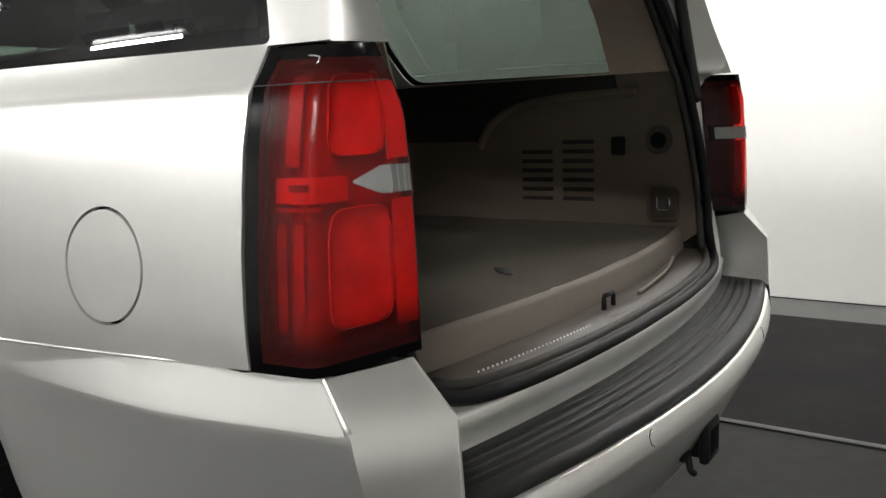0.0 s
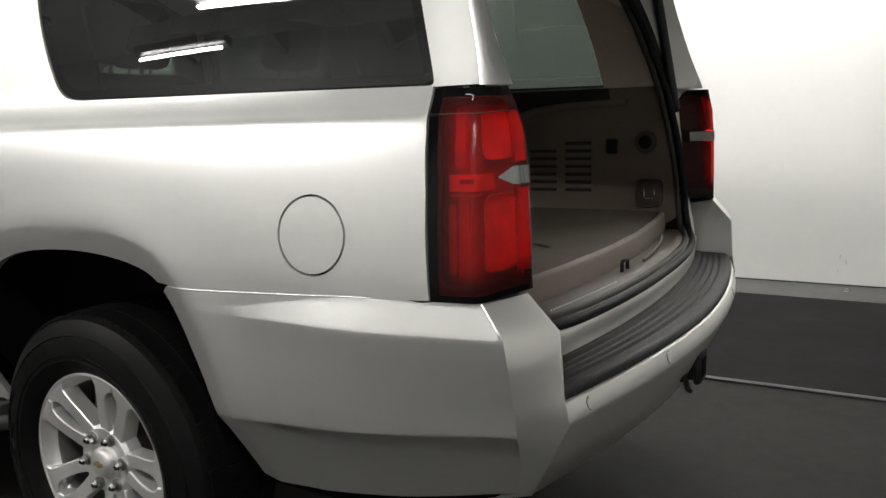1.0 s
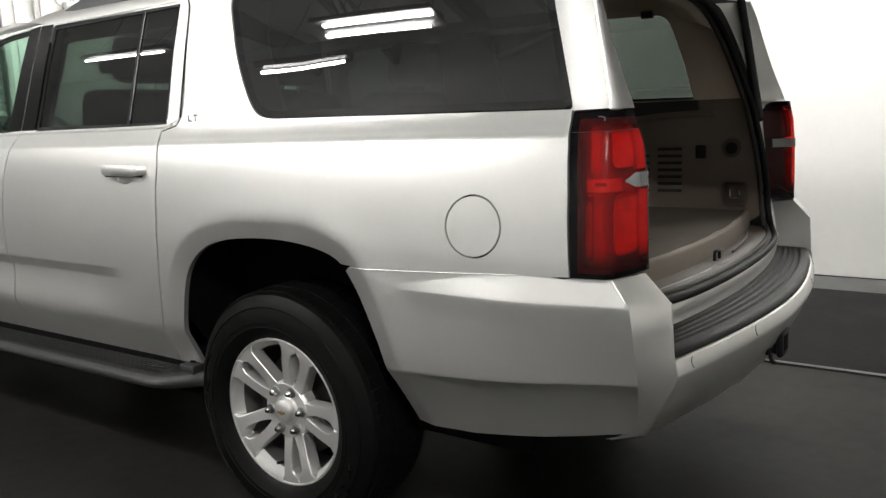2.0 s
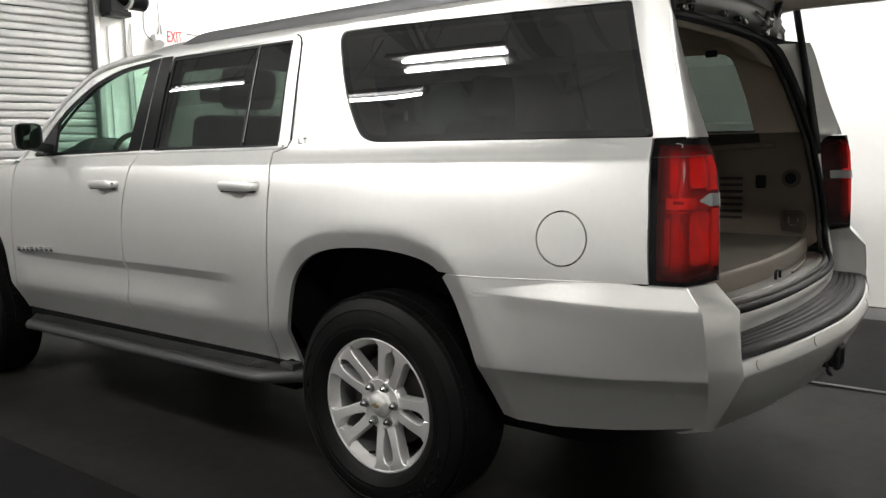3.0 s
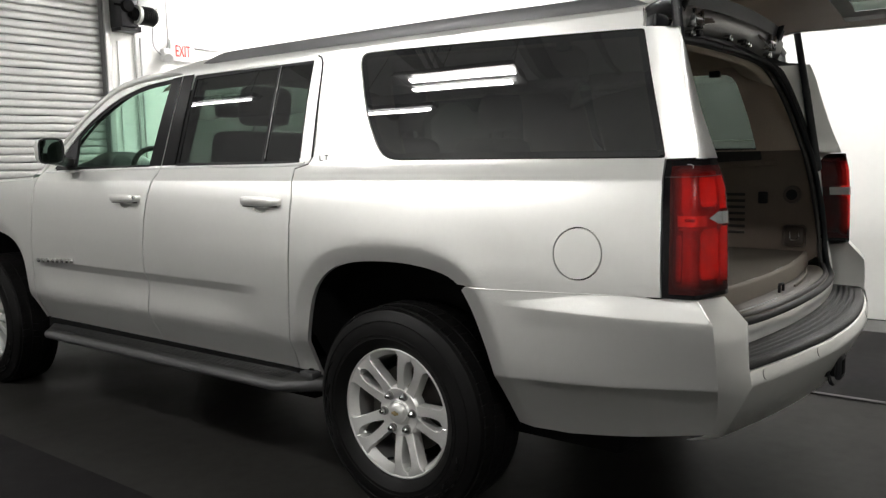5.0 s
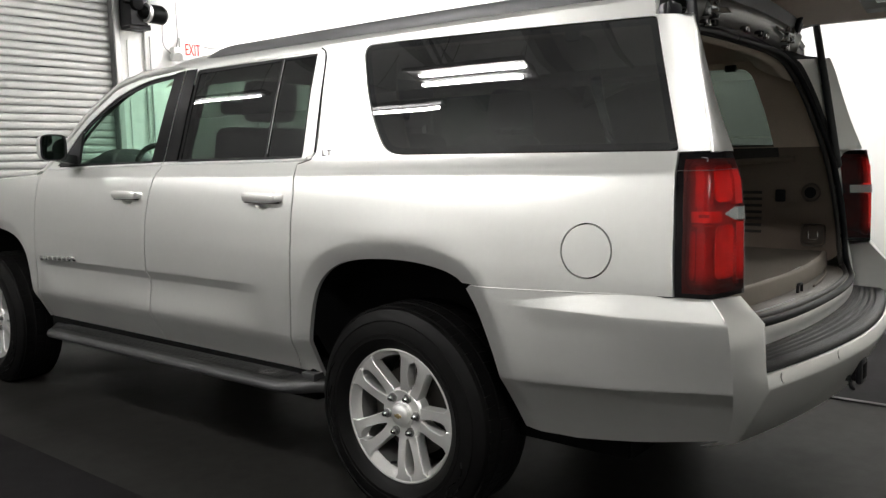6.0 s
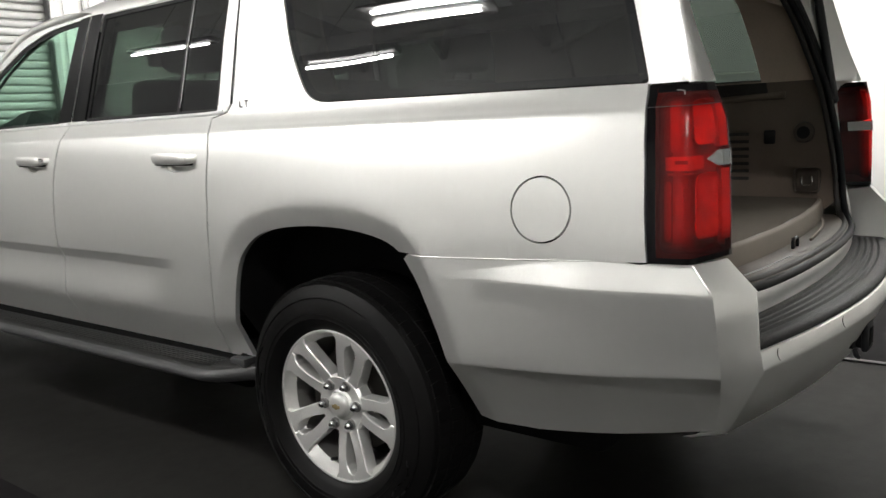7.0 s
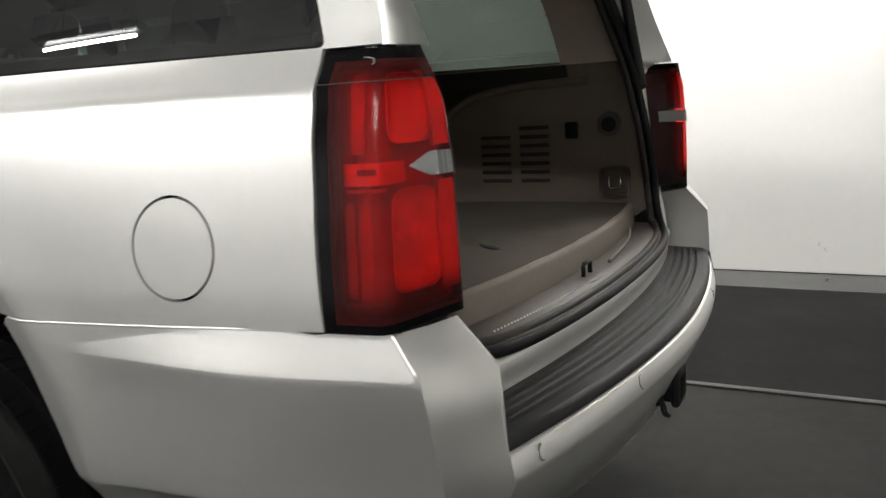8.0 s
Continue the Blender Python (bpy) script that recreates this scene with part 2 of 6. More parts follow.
def fillet(pts, radius, n=5):
    """Rounds the corners of a closed outline by a radius each (a number, or a list)."""
    out, k = [], len(pts)
    for i in range(k):
        r = radius[i] if isinstance(radius, (list, tuple)) else radius
        p, a, b = (np.array(pts[j % k], float) for j in (i, i - 1, i + 1))
        if r <= 0:
            out.append(tuple(p))
            continue
        da, db = a - p, b - p
        la, lb = np.linalg.norm(da), np.linalg.norm(db)
        c = min(r, la * 0.45, lb * 0.45)
        s, e = p + da / la * c, p + db / lb * c
        for j in range(n + 1):
            t = j / n
            out.append(tuple((1 - t) ** 2 * s + 2 * t * (1 - t) * p + t * t * e))
    return out


def dense(pts, step):
    """Points along a closed outline, a step apart at most."""
    out = []
    for a, b in zip(pts, pts[1:] + pts[:1]):
        a, b = np.array(a, float), np.array(b, float)
        k = max(1, int(math.ceil(np.linalg.norm(b - a) / step)))
        out += [tuple(a + (b - a) * i / k) for i in range(k)]
    return out


def inside(poly, x, y):
    hit, j = False, len(poly) - 1
    for i in range(len(poly)):
        xi, yi = poly[i]
        xj, yj = poly[j]
        if (yi > y) != (yj > y) and x < (xj - xi) * (y - yi) / (yj - yi) + xi:
            hit = not hit
        j = i
    return hit


def reach(line, x, y):
    """The distance from a point to a polyline."""
    best = 9.0
    for (ax, ay), (bx, by) in zip(line, line[1:]):
        dx, dy = bx - ax, by - ay
        t = max(0.0, min(1.0, ((x - ax) * dx + (y - ay) * dy) / (dx * dx + dy * dy + 1e-12)))
        best = min(best, math.hypot(x - ax - t * dx, y - ay - t * dy))
    return best


# ---- the body's side surface: half width by place along the car (y) and height (z) ----
ZP = [0.34, 0.42, 0.50, 0.56, 0.60, 0.64, 0.75, 0.85, 0.95, 1.05, 1.12, 1.18, 1.243, 1.272, 1.30, 1.335, 1.40, 1.55, 1.70, 1.80]
XP = [0.862, 0.902, 0.944, 0.978, 1.003, 1.008, 1.014, 1.018, 1.018, 1.010, 0.9995, 0.986, 0.9635, 0.934, 0.912, 0.902, 0.886, 0.850, 0.808, 0.775]
ZF = np.linspace(0.2, 1.95, 1751)
XF = np.interp(ZF, ZP, XP)
KERNEL = np.exp(-0.5 * (np.arange(-36, 37) / 6.0) ** 2)
XS = np.convolve(np.pad(XF, 36, mode="edge"), KERNEL / KERNEL.sum(), mode="valid")
HUB_R, HUB_F, HUB_Z = 1.35, 4.652, 0.395
ARCH_R = [(1.832, 0.44), (1.825, 0.515), (1.796, 0.661), (1.764, 0.777), (1.726, 0.843), (1.66, 0.899), (1.584, 0.928), (1.468, 0.945), (1.304, 0.950),
          (1.153, 0.934), (1.059, 0.902), (1.006, 0.828), (0.968, 0.736), (0.928, 0.625), (0.892, 0.414)]
ARCH_F = [(HUB_F + a, b) for a, b in [(0.56, 0.45), (0.55, 0.60), (0.52, 0.75), (0.45, 0.86), (0.33, 0.92), (0.15, 0.95), (0, 0.957), (-0.15, 0.955), (-0.341, 0.934),
                                      (-0.458, 0.887), (-0.529, 0.803), (-0.545, 0.61), (-0.547, 0.44)]]
ARCH_R, ARCH_F = smooth_path(ARCH_R), smooth_path(ARCH_F)
FLARE = 0.066


def ease(t):
    t = max(0.0, min(1.0, t))
    return t * t * (3 - 2 * t)


def half(y, z, detail=True):
    """Half the body's width at a place along it and a height."""
    r, f = max(0.0, 1.3 - y), max(0.0, y - 4.3)
    w = float(np.interp(z, ZF, XS)) - 0.045 * r * r - 0.075 * f * f
    # the upper rear corner draws in towards the tailgate
    if z > 1.22 and y < 0.6:
        w -= 0.015 * ease((z - 1.215) / 0.13) * ease(1 - (y - float(np.interp(z, [1.2985, 1.692], [0.289, 0.388]))) / 0.10)
    if not detail:
        return w
    if 0.38 < z < 1.25:
        for arch, hub in ((ARCH_R, HUB_R), (ARCH_F, HUB_F)):
            if abs(y - hub) < 0.85:
                d = reach(arch, y, z)
                if d < FLARE:
                    w += 0.004 - 0.023 * (1 - d / FLARE)
                else:
                    w += 0.004 * (1 - ease((d - FLARE) / 0.12))
    # the ledge along the doors
    if 0.6 < z < 0.84 and 2.0 < y < 4.0:
        k = ease((y - 2.02) / 0.34) * ease((3.95 - y) / 0.14)
        w -= 0.019 * k * (max(0.0, min(1.0, (0.806 - z) / 0.037)) - ease((0.755 - z) / 0.15))
    # the crease under the windows
    if 1.2 < z < 1.28:
        w -= 0.0026 * math.exp(-((z - 1.249) / 0.0085) ** 2) * ease((4.1 - y) / 0.3)
    return w


def pane(y, z):
    """Half the width at the side glass, which runs straight."""
    return half(y, max(z, 1.40), False) + 0.24 * max(0.0, 1.40 - z)


def panel(name, outline, mat, parent, side=-1, holes=(), off=0.0, step=0.03, depth=0.012, extra=(), detail=True, surf=None, gap=0.0, label=""):
    """A skin of sheet metal or glass on the body's side, from its outline in (y, z), with turned-in edges."""
    surf = surf or (lambda y, z: half(y, z, detail))
    loops = [dense(list(outline), step * 0.7)] + [dense(list(h), step * 0.7) for h in holes]
    pts, edges = [], []
    for lp in loops:
        base = len(pts)
        pts += lp
        edges += [(base + i, base + (i + 1) % len(lp)) for i in range(len(lp))]
    border = len(pts)
    ys, zs = [p[0] for p in loops[0]], [p[1] for p in loops[0]]
    rings = [lp + lp[:1] for lp in loops]

    def ok(y, z, room):
        if not inside(loops[0], y, z) or any(inside(h, y, z) for h in loops[1:]):
            return False
        return all(reach(rg, y, z) > room for rg in rings)

    for y, z in extra:
        if ok(y, z, step * 0.3):
            pts.append((y, z))
    kept = pts[border:]
    near = {(round(p[0] / step), round(p[1] / step)) for p in kept}
    j = 0
    z = min(zs) + step / 2
    while z < max(zs):
        y = min(ys) + step * (0.5 if j % 2 else 0.9)
        while y < max(ys):
            if ok(y, z, step * 0.45) and not any((round(y / step) + a, round(z / step) + b) in near for a in (0,) for b in (0,)):
                pts.append((y, z))
            y += step
        z += step * 0.87
        j += 1
    vs, _, fs, *_ = geometry.delaunay_2d_cdt([Vector(p) for p in pts], edges, [], 0, 1e-6)
    bm = bmesh.new()
    bv = [bm.verts.new((side * (surf(v.x, v.y) + off), v.x, v.y)) for v in vs]
    for f in fs:
        cy, cz = sum(vs[i].x for i in f) / len(f), sum(vs[i].y for i in f) / len(f)
        if not inside(loops[0], cy, cz) or any(inside(h, cy, cz) for h in loops[1:]):
            continue
        if len(f) == 3:
            a, b, c = (vs[i] for i in f)
            twice = abs((b.x - a.x) * (c.y - a.y) - (c.x - a.x) * (b.y - a.y))
            if twice < 0.0007 * max((a - b).length, (b - c).length, (c - a).length):
                continue
        face = bm.faces.new([bv[i] for i in f])
        face.normal_update()
        if face.normal.x * side < 0:
            face.normal_flip()
    bmesh.ops.delete(bm, geom=[v for v in bm.verts if not v.link_faces], context="VERTS")
    if depth:
        rim = [e for e in bm.edges if len(e.link_faces) == 1]
        made = bmesh.ops.extrude_edge_only(bm, edges=rim)
        for v in [g for g in made["geom"] if isinstance(g, bmesh.types.BMVert)]:
            v.co.x -= side * depth
        bmesh.ops.split_edges(bm, edges=[e for e in rim if e.is_valid])
    return part(name, bm, mat, parent, label)


# ---- the hall: floor, walls, ceiling ----
X_RIGHT, X_LEFT, Y_FRONT, Y_BACK, Z_TOP = 3.70, -5.40, 6.50, -4.40, 4.40
Y_FAR, X_TURN = 12.0, -1.95


def slab(name, mat, x0, x1, y0, y1, z0, z1, label, category, bevel=0.0):
    return tagged(made_box(name, mat, None, x0, x1, y0, y1, z0, z1, bevel), label, category, kind="structure")


slab("floor", FLOOR_LANE, X_LEFT - 0.2, X_RIGHT + 0.2, Y_BACK - 0.2, Y_FAR + 0.2, -0.15, 0.0, "dark grey coated concrete floor with a dull sheen", "floor")
slab("floor_strip_1", FLOOR_DARK, 1.475, 3.25, Y_BACK, Y_FRONT, 0.0, 0.006, "black painted floor strip beside the white wall", "floor", 0.002)
slab("floor_strip_2", FLOOR_DARK, -3.25, -1.43, Y_BACK, Y_FRONT, 0.0, 0.006, "black painted floor strip beside the vehicle lane", "floor", 0.002)
slab("floor_margin", FLOOR_GREY, 3.25, X_RIGHT, Y_BACK, Y_FRONT, 0.0, 0.005, "grey concrete margin along the foot of the wall", "floor", 0.002)
slab("floor_edging_1", FLOOR_EDGE, 1.440, 1.475, Y_BACK, Y_FRONT, 0.0, 0.009, "pale grey edging strip between lane and black floor", "trim", 0.003)
slab("wall_east", WALL_WHITE, X_RIGHT, X_RIGHT + 0.2, Y_BACK - 0.2, Y_FRONT + 0.2, 0.012, Z_TOP, "bright white painted wall with small scuffs", "wall")
slab("wall_east_gap", SEAL, X_RIGHT + 0.004, X_RIGHT + 0.19, Y_BACK, Y_FRONT, 0.0, 0.012, "dark gap under the white wall", "trim")
slab("wall_west", WALL_DARK, X_LEFT - 0.2, X_LEFT, Y_BACK - 0.2, Y_FAR + 0.2, 0.0, Z_TOP, "grey painted wall", "wall")
# unseen wall, set white and near to brighten the rear faces
slab("bounce_wall_south", WALL_WHITE, X_LEFT, X_RIGHT, Y_BACK - 0.2, Y_BACK, 0.0, Z_TOP, "unseen white back wall added to bounce light onto the car's rear", "wall")
DOOR_L, DOOR_R, DOOR_H = -1.7, 0.955, 3.7
slab("wall_far", WALL_DARK, X_LEFT, X_TURN, Y_FAR, Y_FAR + 0.2, 0.0, Z_TOP, "grey painted far wall of the hall", "wall")
slab("wall_return", WALL_DARK, X_TURN, X_TURN + 0.2, Y_FRONT + 0.2, Y_FAR + 0.2, 0.0, Z_TOP, "grey painted return wall", "wall")
bm = bmesh.new()
box(bm, X_TURN, DOOR_L, Y_FRONT, Y_FRONT + 0.2, 0, Z_TOP)
box(bm, DOOR_R, X_RIGHT, Y_FRONT, Y_FRONT + 0.2, 0, Z_TOP)
box(bm, DOOR_L, DOOR_R, Y_FRONT, Y_FRONT + 0.2, DOOR_H, Z_TOP)
tagged(part("wall_north", bm, WALL_WHITE), "white painted front wall with a roller door opening", "wall", kind="structure")
bm = bmesh.new()
box(bm, X_LEFT - 0.2, X_RIGHT + 0.2, Y_BACK - 0.2, Y_FAR + 0.2, Z_TOP, Z_TOP + 0.15)
for i in range(7):
    y = -3.0 + 1.5 * i
    box(bm, X_LEFT, X_RIGHT, y - 0.05, y + 0.05, Z_TOP - 0.28, Z_TOP)
for x in (-4.6, -0.6):
    box(bm, x - 0.08, x + 0.08, Y_BACK, Y_FRONT, Z_TOP - 0.5, Z_TOP - 0.28)
for f in bm.faces:
    f.material_index = int(f.calc_center_median().z < Z_TOP - 0.01)
tagged(part("ceiling", bm, [CEILING, BEAM]), "grey painted ceiling deck with steel beams", "ceiling", kind="structure")


bm = bmesh.new()
for x in (-0.06, 0.06):
    tube(bm, [(-3.2, 4.12 + x, Z_TOP - 0.31), (-4.35, 4.42 + x, Z_TOP - 0.31)], 0.028, 8)
tagged(part("ceiling_pipe", bm, WHITE_METAL), "pair of white pipes under the ceiling joists", "pipe", kind="structure")
bm = bmesh.new()
tube(bm, [(-3.6, 2.12, Z_TOP - 0.30), (-4.98, 2.02, Z_TOP - 0.30), (-5.36, 2.9, Z_TOP - 0.34)], 0.035, 8)
tagged(part("ceiling_pipe", bm, CONDUIT), "grey steel pipe bent along the ceiling edge", "pipe", kind="structure")


# ---- roller door, its motor, sign and wires on the front wall ----
def roller_door():
    root = tagged(new("roller_door"), "closed galvanised steel roller door with dented slats", "roller door")
    pitch, y0 = 0.0667, Y_FRONT + 0.05
    meshes = []
    for v in range(3):
        bm = bmesh.new()
        prof = [(0.004, 0), (-0.0065, 0.003), (-0.0085, 0.014), (-0.0095, 0.030), (-0.0090, 0.046), (-0.0065, 0.0575), (0.006, 0.0605), (0.006, pitch - 0.001)]
        k = 60
        rows = []
        for i in range(k + 1):
            x = DOOR_L + (DOOR_R - DOOR_L) * i / k
            bow = 0.0012 * math.sin(i * 0.6 + v * 2)
            for c, w, d in (((-0.9, 0.10, 0.0), (0.3, 0.14, 0.0)), ((-0.45, 0.16, 0.008), (0.25, 0.10, -0.006)), ((0.42, 0.20, 0.009), (-1.1, 0.12, -0.007)))[v]:
                bow += d * math.exp(-((x - c) / w) ** 2)
            dz = 0.0012 * math.sin(i * 0.33 + v * 3) + 0.5 * (bow if v else 0)
            rows.append([(x, a + bow, b + dz) for a, b in prof])
        loft(bm, rows)
        me = part("slat", bm, SLAT, root)
        meshes.append(me)
    for v, ob in enumerate(meshes):
        ob.matrix_basis = pose(0, y0, 0.02 + v * pitch)
    for i in range(3, 56):
        ob = new("slat", meshes[(i * 7) % 3].data)
        ob.parent = root
        ob.matrix_basis = pose(0, y0, 0.02 + i * pitch)
    for x in (DOOR_L, DOOR_R):
        bm = bmesh.new()
        s = 1 if x > 0 else -1
        box(bm, min(x, x + s * 0.055), max(x, x + s * 0.055), Y_FRONT - 0.035, Y_FRONT - 0.001, 0, DOOR_H, 0.004)
        part("guide_rail", bm, CONDUIT, root)
        made_box("guide_slot", LAMP_GREY, root, x - s * 0.009, x - s * 0.001, Y_FRONT - 0.02, Y_FRONT + 0.09, 0, DOOR_H)
    return root


roller_door()


def door_motor():
    root = tagged(new("door_motor"), "black electric door opener with grey gear housing on the wall", "door opener")
    made_box("bracket", DARK_METAL, root, 1.03, 1.20, 6.30, 6.499, 2.56, 3.15, 0.01)
    bm = bmesh.new()
    cyl(bm, (1.08, 6.30, 2.74), (1.08, 6.25, 2.74), 0.055, 24)
    cyl(bm, (0.97, 6.30, 2.745), (1.05, 6.30, 2.745), 0.012, 10)
    part("sprocket", bm, LINER, root)
    bm = bmesh.new()
    cyl(bm, (1.19, 6.28, 2.67), (1.34, 6.28, 2.66), 0.080, 20)
    cyl(bm, (1.34, 6.28, 2.66), (1.365, 6.28, 2.658), 0.080, 20, 0.055)
    for i in range(6):
        cyl(bm, (1.21 + i * 0.02, 6.28, 2.669), (1.217 + i * 0.02, 6.28, 2.669), 0.085, 20)
    part("motor", bm, GLOSS_BLACK, root)
    bm = bmesh.new()
    cyl(bm, (1.155, 6.275, 2.672), (1.185, 6.277, 2.671), 0.086, 20)
    part("motor_collar", bm, CONDUIT, root)
    bm = bmesh.new()
    cyl(bm, (1.10, 6.27, 2.665), (1.155, 6.275, 2.672), 0.030, 14, 0.065)
    part("gear_housing", bm, LINER, root)
    made_box("control_box", CONDUIT, root, 1.225, 1.43, 6.33, 6.499, 2.755, 3.05, 0.008)
    made_box("foot_plate", DARK_METAL, root, 1.04, 1.25, 6.34, 6.499, 2.53, 2.58, 0.006)
    return root


door_motor()


def exit_sign():
    root = tagged(new("exit_sign"), "white exit sign with red capital letters on the wall", "sign")
    made_box("plate", WHITE_METAL, root, 1.635, 1.905, 6.465, 6.499, 2.31, 2.52, 0.006)
    cu = bpy.data.curves.new("letters", "FONT")
    cu.body, cu.size, cu.extrude, cu.align_x = "EXIT", 0.160, 0.002, "CENTER"
    ob = new("tmp_text", cu)
    bpy.context.view_layer.update()
    me = bpy.data.meshes.new_from_object(ob.evaluated_get(bpy.context.evaluated_depsgraph_get()))
    bpy.data.objects.remove(ob)
    me.materials.clear()
    me.materials.append(SIGN_RED)
    me.name = "letters"
    letters = new("letters", me)
    letters.parent = root
    letters.matrix_basis = Matrix.Translation((1.767, 6.461, 2.358)) @ pose(0, 0, 0, 90, 0, 0) @ Matrix.Diagonal((0.53, 1.0, 1, 1))
    return root


exit_sign()


def wall_wire(pts, r=0.008, label="thin grey conduit running down the white wall"):
    bm = bmesh.new()
    tube(bm, smooth_path(pts), r, 8)
    return tagged(part("conduit", bm, CONDUIT), label, "conduit", "wall conduits")


wall_wire([(1.465, 6.475, 4.39), (1.465, 6.475, 2.90), (1.50, 6.46, 2.80), (1.455, 6.47, 2.68), (1.447, 6.475, 2.48), (1.46, 6.475, 2.42), (1.53, 6.475, 2.36)])
wall_wire([(1.612, 6.475, 4.39), (1.612, 6.475, 2.60), (1.62, 6.475, 2.50), (1.585, 6.475, 2.40)])
wall_wire([(1.262, 6.485, 2.60), (1.262, 6.485, 2.20), (1.262, 6.485, 0.02)], 0.010)
wall_wire([(1.318, 6.485, 2.50), (1.318, 6.485, 2.25), (1.318, 6.485, 0.02)], 0.008)
bm = bmesh.new()
box(bm, 1.53, 1.61, 6.42, 6.499, 2.30, 2.42, 0.01)
cyl(bm, (1.575, 6.44, 2.37), (1.54, 6.37, 2.32), 0.035, 14, 0.045)
tagged(part("junction_box", bm, WHITE_METAL), "small white junction box with a spout on the wall", "junction box")
bm = bmesh.new()
for x in (1.085,):
    box(bm, x, x + 0.018, 6.488, 6.499, 0.01, 2.45, 0.003)
tagged(part("door_trim", bm, WHITE_METAL), "white vertical trim strips on the front wall", "trim", kind="structure")
bm = bmesh.new()
tube(bm, [(1.915, 6.48, 2.455), (2.3, 6.48, 2.45), (3.6, 6.48, 2.40)], 0.008, 6)
tagged(part("conduit", bm, CONDUIT), "thin grey conduit running along the white wall", "conduit", "wall conduits")
# scuffs on the white wall and a small fitting at its foot
bm = bmesh.new()
for y, z, w, h, a in ((0.0, 0.20, 0.006, 0.028, 12), (-0.035, 0.165, 0.005, 0.03, -25), (0.01, 0.10, 0.004, 0.015, 5)):
    box(bm, X_RIGHT - 0.003, X_RIGHT - 0.0005, y - w / 2, y + w / 2, z - h / 2, z + h / 2, 0.001, Matrix.Translation((0, y, z)) @ pose(0, 0, 0, a, 0, 0) @ Matrix.Translation((0, -y, -z)))
tagged(part("wall_scuff", bm, material("scuffed paint", (0.62, 0.61, 0.59), rough=0.8, scale=80, vary=0.3)), "small grey scuff marks on the white wall", "scuff", kind="structure")
bm = bmesh.new()
cyl(bm, (3.52, -0.06, 0.005), (3.52, -0.06, 0.022), 0.022, 14, 0.014)
tagged(part("floor_bolt", bm, STEEL), "bright steel anchor bolt in the grey margin", "bolt")


# ---- lamps ----
def tube_lamp():
    root = tagged(new("fluorescent_lamp"), "white four-tube fluorescent lamp hanging from the ceiling, lit", "ceiling lamp", "ceiling lamps")
    bm = bmesh.new()
    loft(bm, [[(x, y, z) for x, z in ((-0.25, -0.005), (-0.245, 0.05), (-0.12, 0.06), (-0.05, 0.09), (0.05, 0.09), (0.12, 0.06), (0.245, 0.05), (0.25, -0.005), (0.2, 0.03), (0.1, 0.03), (0, 0.015), (-0.1, 0.03), (-0.2, 0.03))] for y in (-0.65, 0.65)], closed=True)
    part("housing", bm, LAMP_GREY, root)
    for x in (-0.142, -0.108, 0.108, 0.142):
        bm = bmesh.new()
        dy = -0.06 if x > 0 else 0.06
        cyl(bm, (x, dy - 0.58, -0.005), (x, dy + 0.58, -0.005), 0.017, 12)
        part("tube", bm, TUBE, root)
    for y in (-0.5, 0.5):
        bm = bmesh.new()
        tube(bm, [(-0.1, y, 0.07), (0, y, 0.35), (0.1, y, 0.07)], 0.004, 5)
        cyl(bm, (0, y, 0.35), (0, y, 1.105), 0.004, 5)
        part("hanger", bm, DARK_METAL, root)
    return root


lamp = tube_lamp()
# first known by its reflection; the other four are unseen, added for brightness
LAMPS = [(-3.18, 3.15), (-3.10, -0.9), (2.45, 3.2), (2.45, 0.2), (2.45, 5.6)]
lamp.matrix_basis = pose(*LAMPS[0], 3.3, 0, 0, -4)
for x, y in LAMPS[1:]:
    copy_thing(lamp, pose(x, y, 3.3, 0, 0, -14 if x < 0 else 0))


def strip_lamp(x, y):
    root = tagged(new("strip_lamp"), "single fluorescent tube lamp with a dark housing, lit", "ceiling lamp", "ceiling lamps")
    made_box("housing", DARK_METAL, root, x - 0.07, x + 0.07, y - 0.66, y + 0.66, 3.33, 3.40, 0.008)
    bm = bmesh.new()
    cyl(bm, (x, y - 0.6, 3.30), (x, y + 0.6, 3.30), 0.014, 10)
    part("tube", bm, TUBE, root)
    for e in (-0.45, 0.45):
        bm = bmesh.new()
        tube(bm, [(x - 0.06, y + e, 3.39), (x, y + e, 3.70), (x + 0.06, y + e, 3.39)], 0.004, 5)
        cyl(bm, (x, y + e, 3.70), (x, y + e, 4.405), 0.004, 5)
        part("hanger", bm, DARK_METAL, root)


for sx, sy in ((-3.85, 4.6), (-3.1, 6.35)):
    strip_lamp(sx, sy)


# ---- the car: one thing, its panels and fittings as parts ----
car = tagged(new("car"), "large silver sport utility vehicle parked with its tailgate open", "car")

SEAM = [(1.021, 0.8855), (0.839, 0.8895), (0.64, 0.8965), (0.346, 0.9075)]          # top edge of the bumper on the side
LAMP_FRONT = [(0.346, 0.9075), (0.349, 1.0), (0.352, 1.109), (0.362, 1.22), (0.379, 1.2965)]
PILLAR_REAR = [(0.289, 1.2985), (0.315, 1.40), (0.341, 1.50), (0.388, 1.692), (0.492, 1.702), (0.495, 1.752)]
DOOR_R_EDGE = [(1.885, 1.742), (1.864, 1.730), (1.848, 1.70), (1.826, 1.38), (1.828, 1.33), (1.848, 1.303), (1.915, 1.285), (1.888, 1.235), (1.870, 1.17), (1.867, 1.0), (1.873, 0.835), (1.888, 0.649), (1.905, 0.535), (1.935, 0.462)]
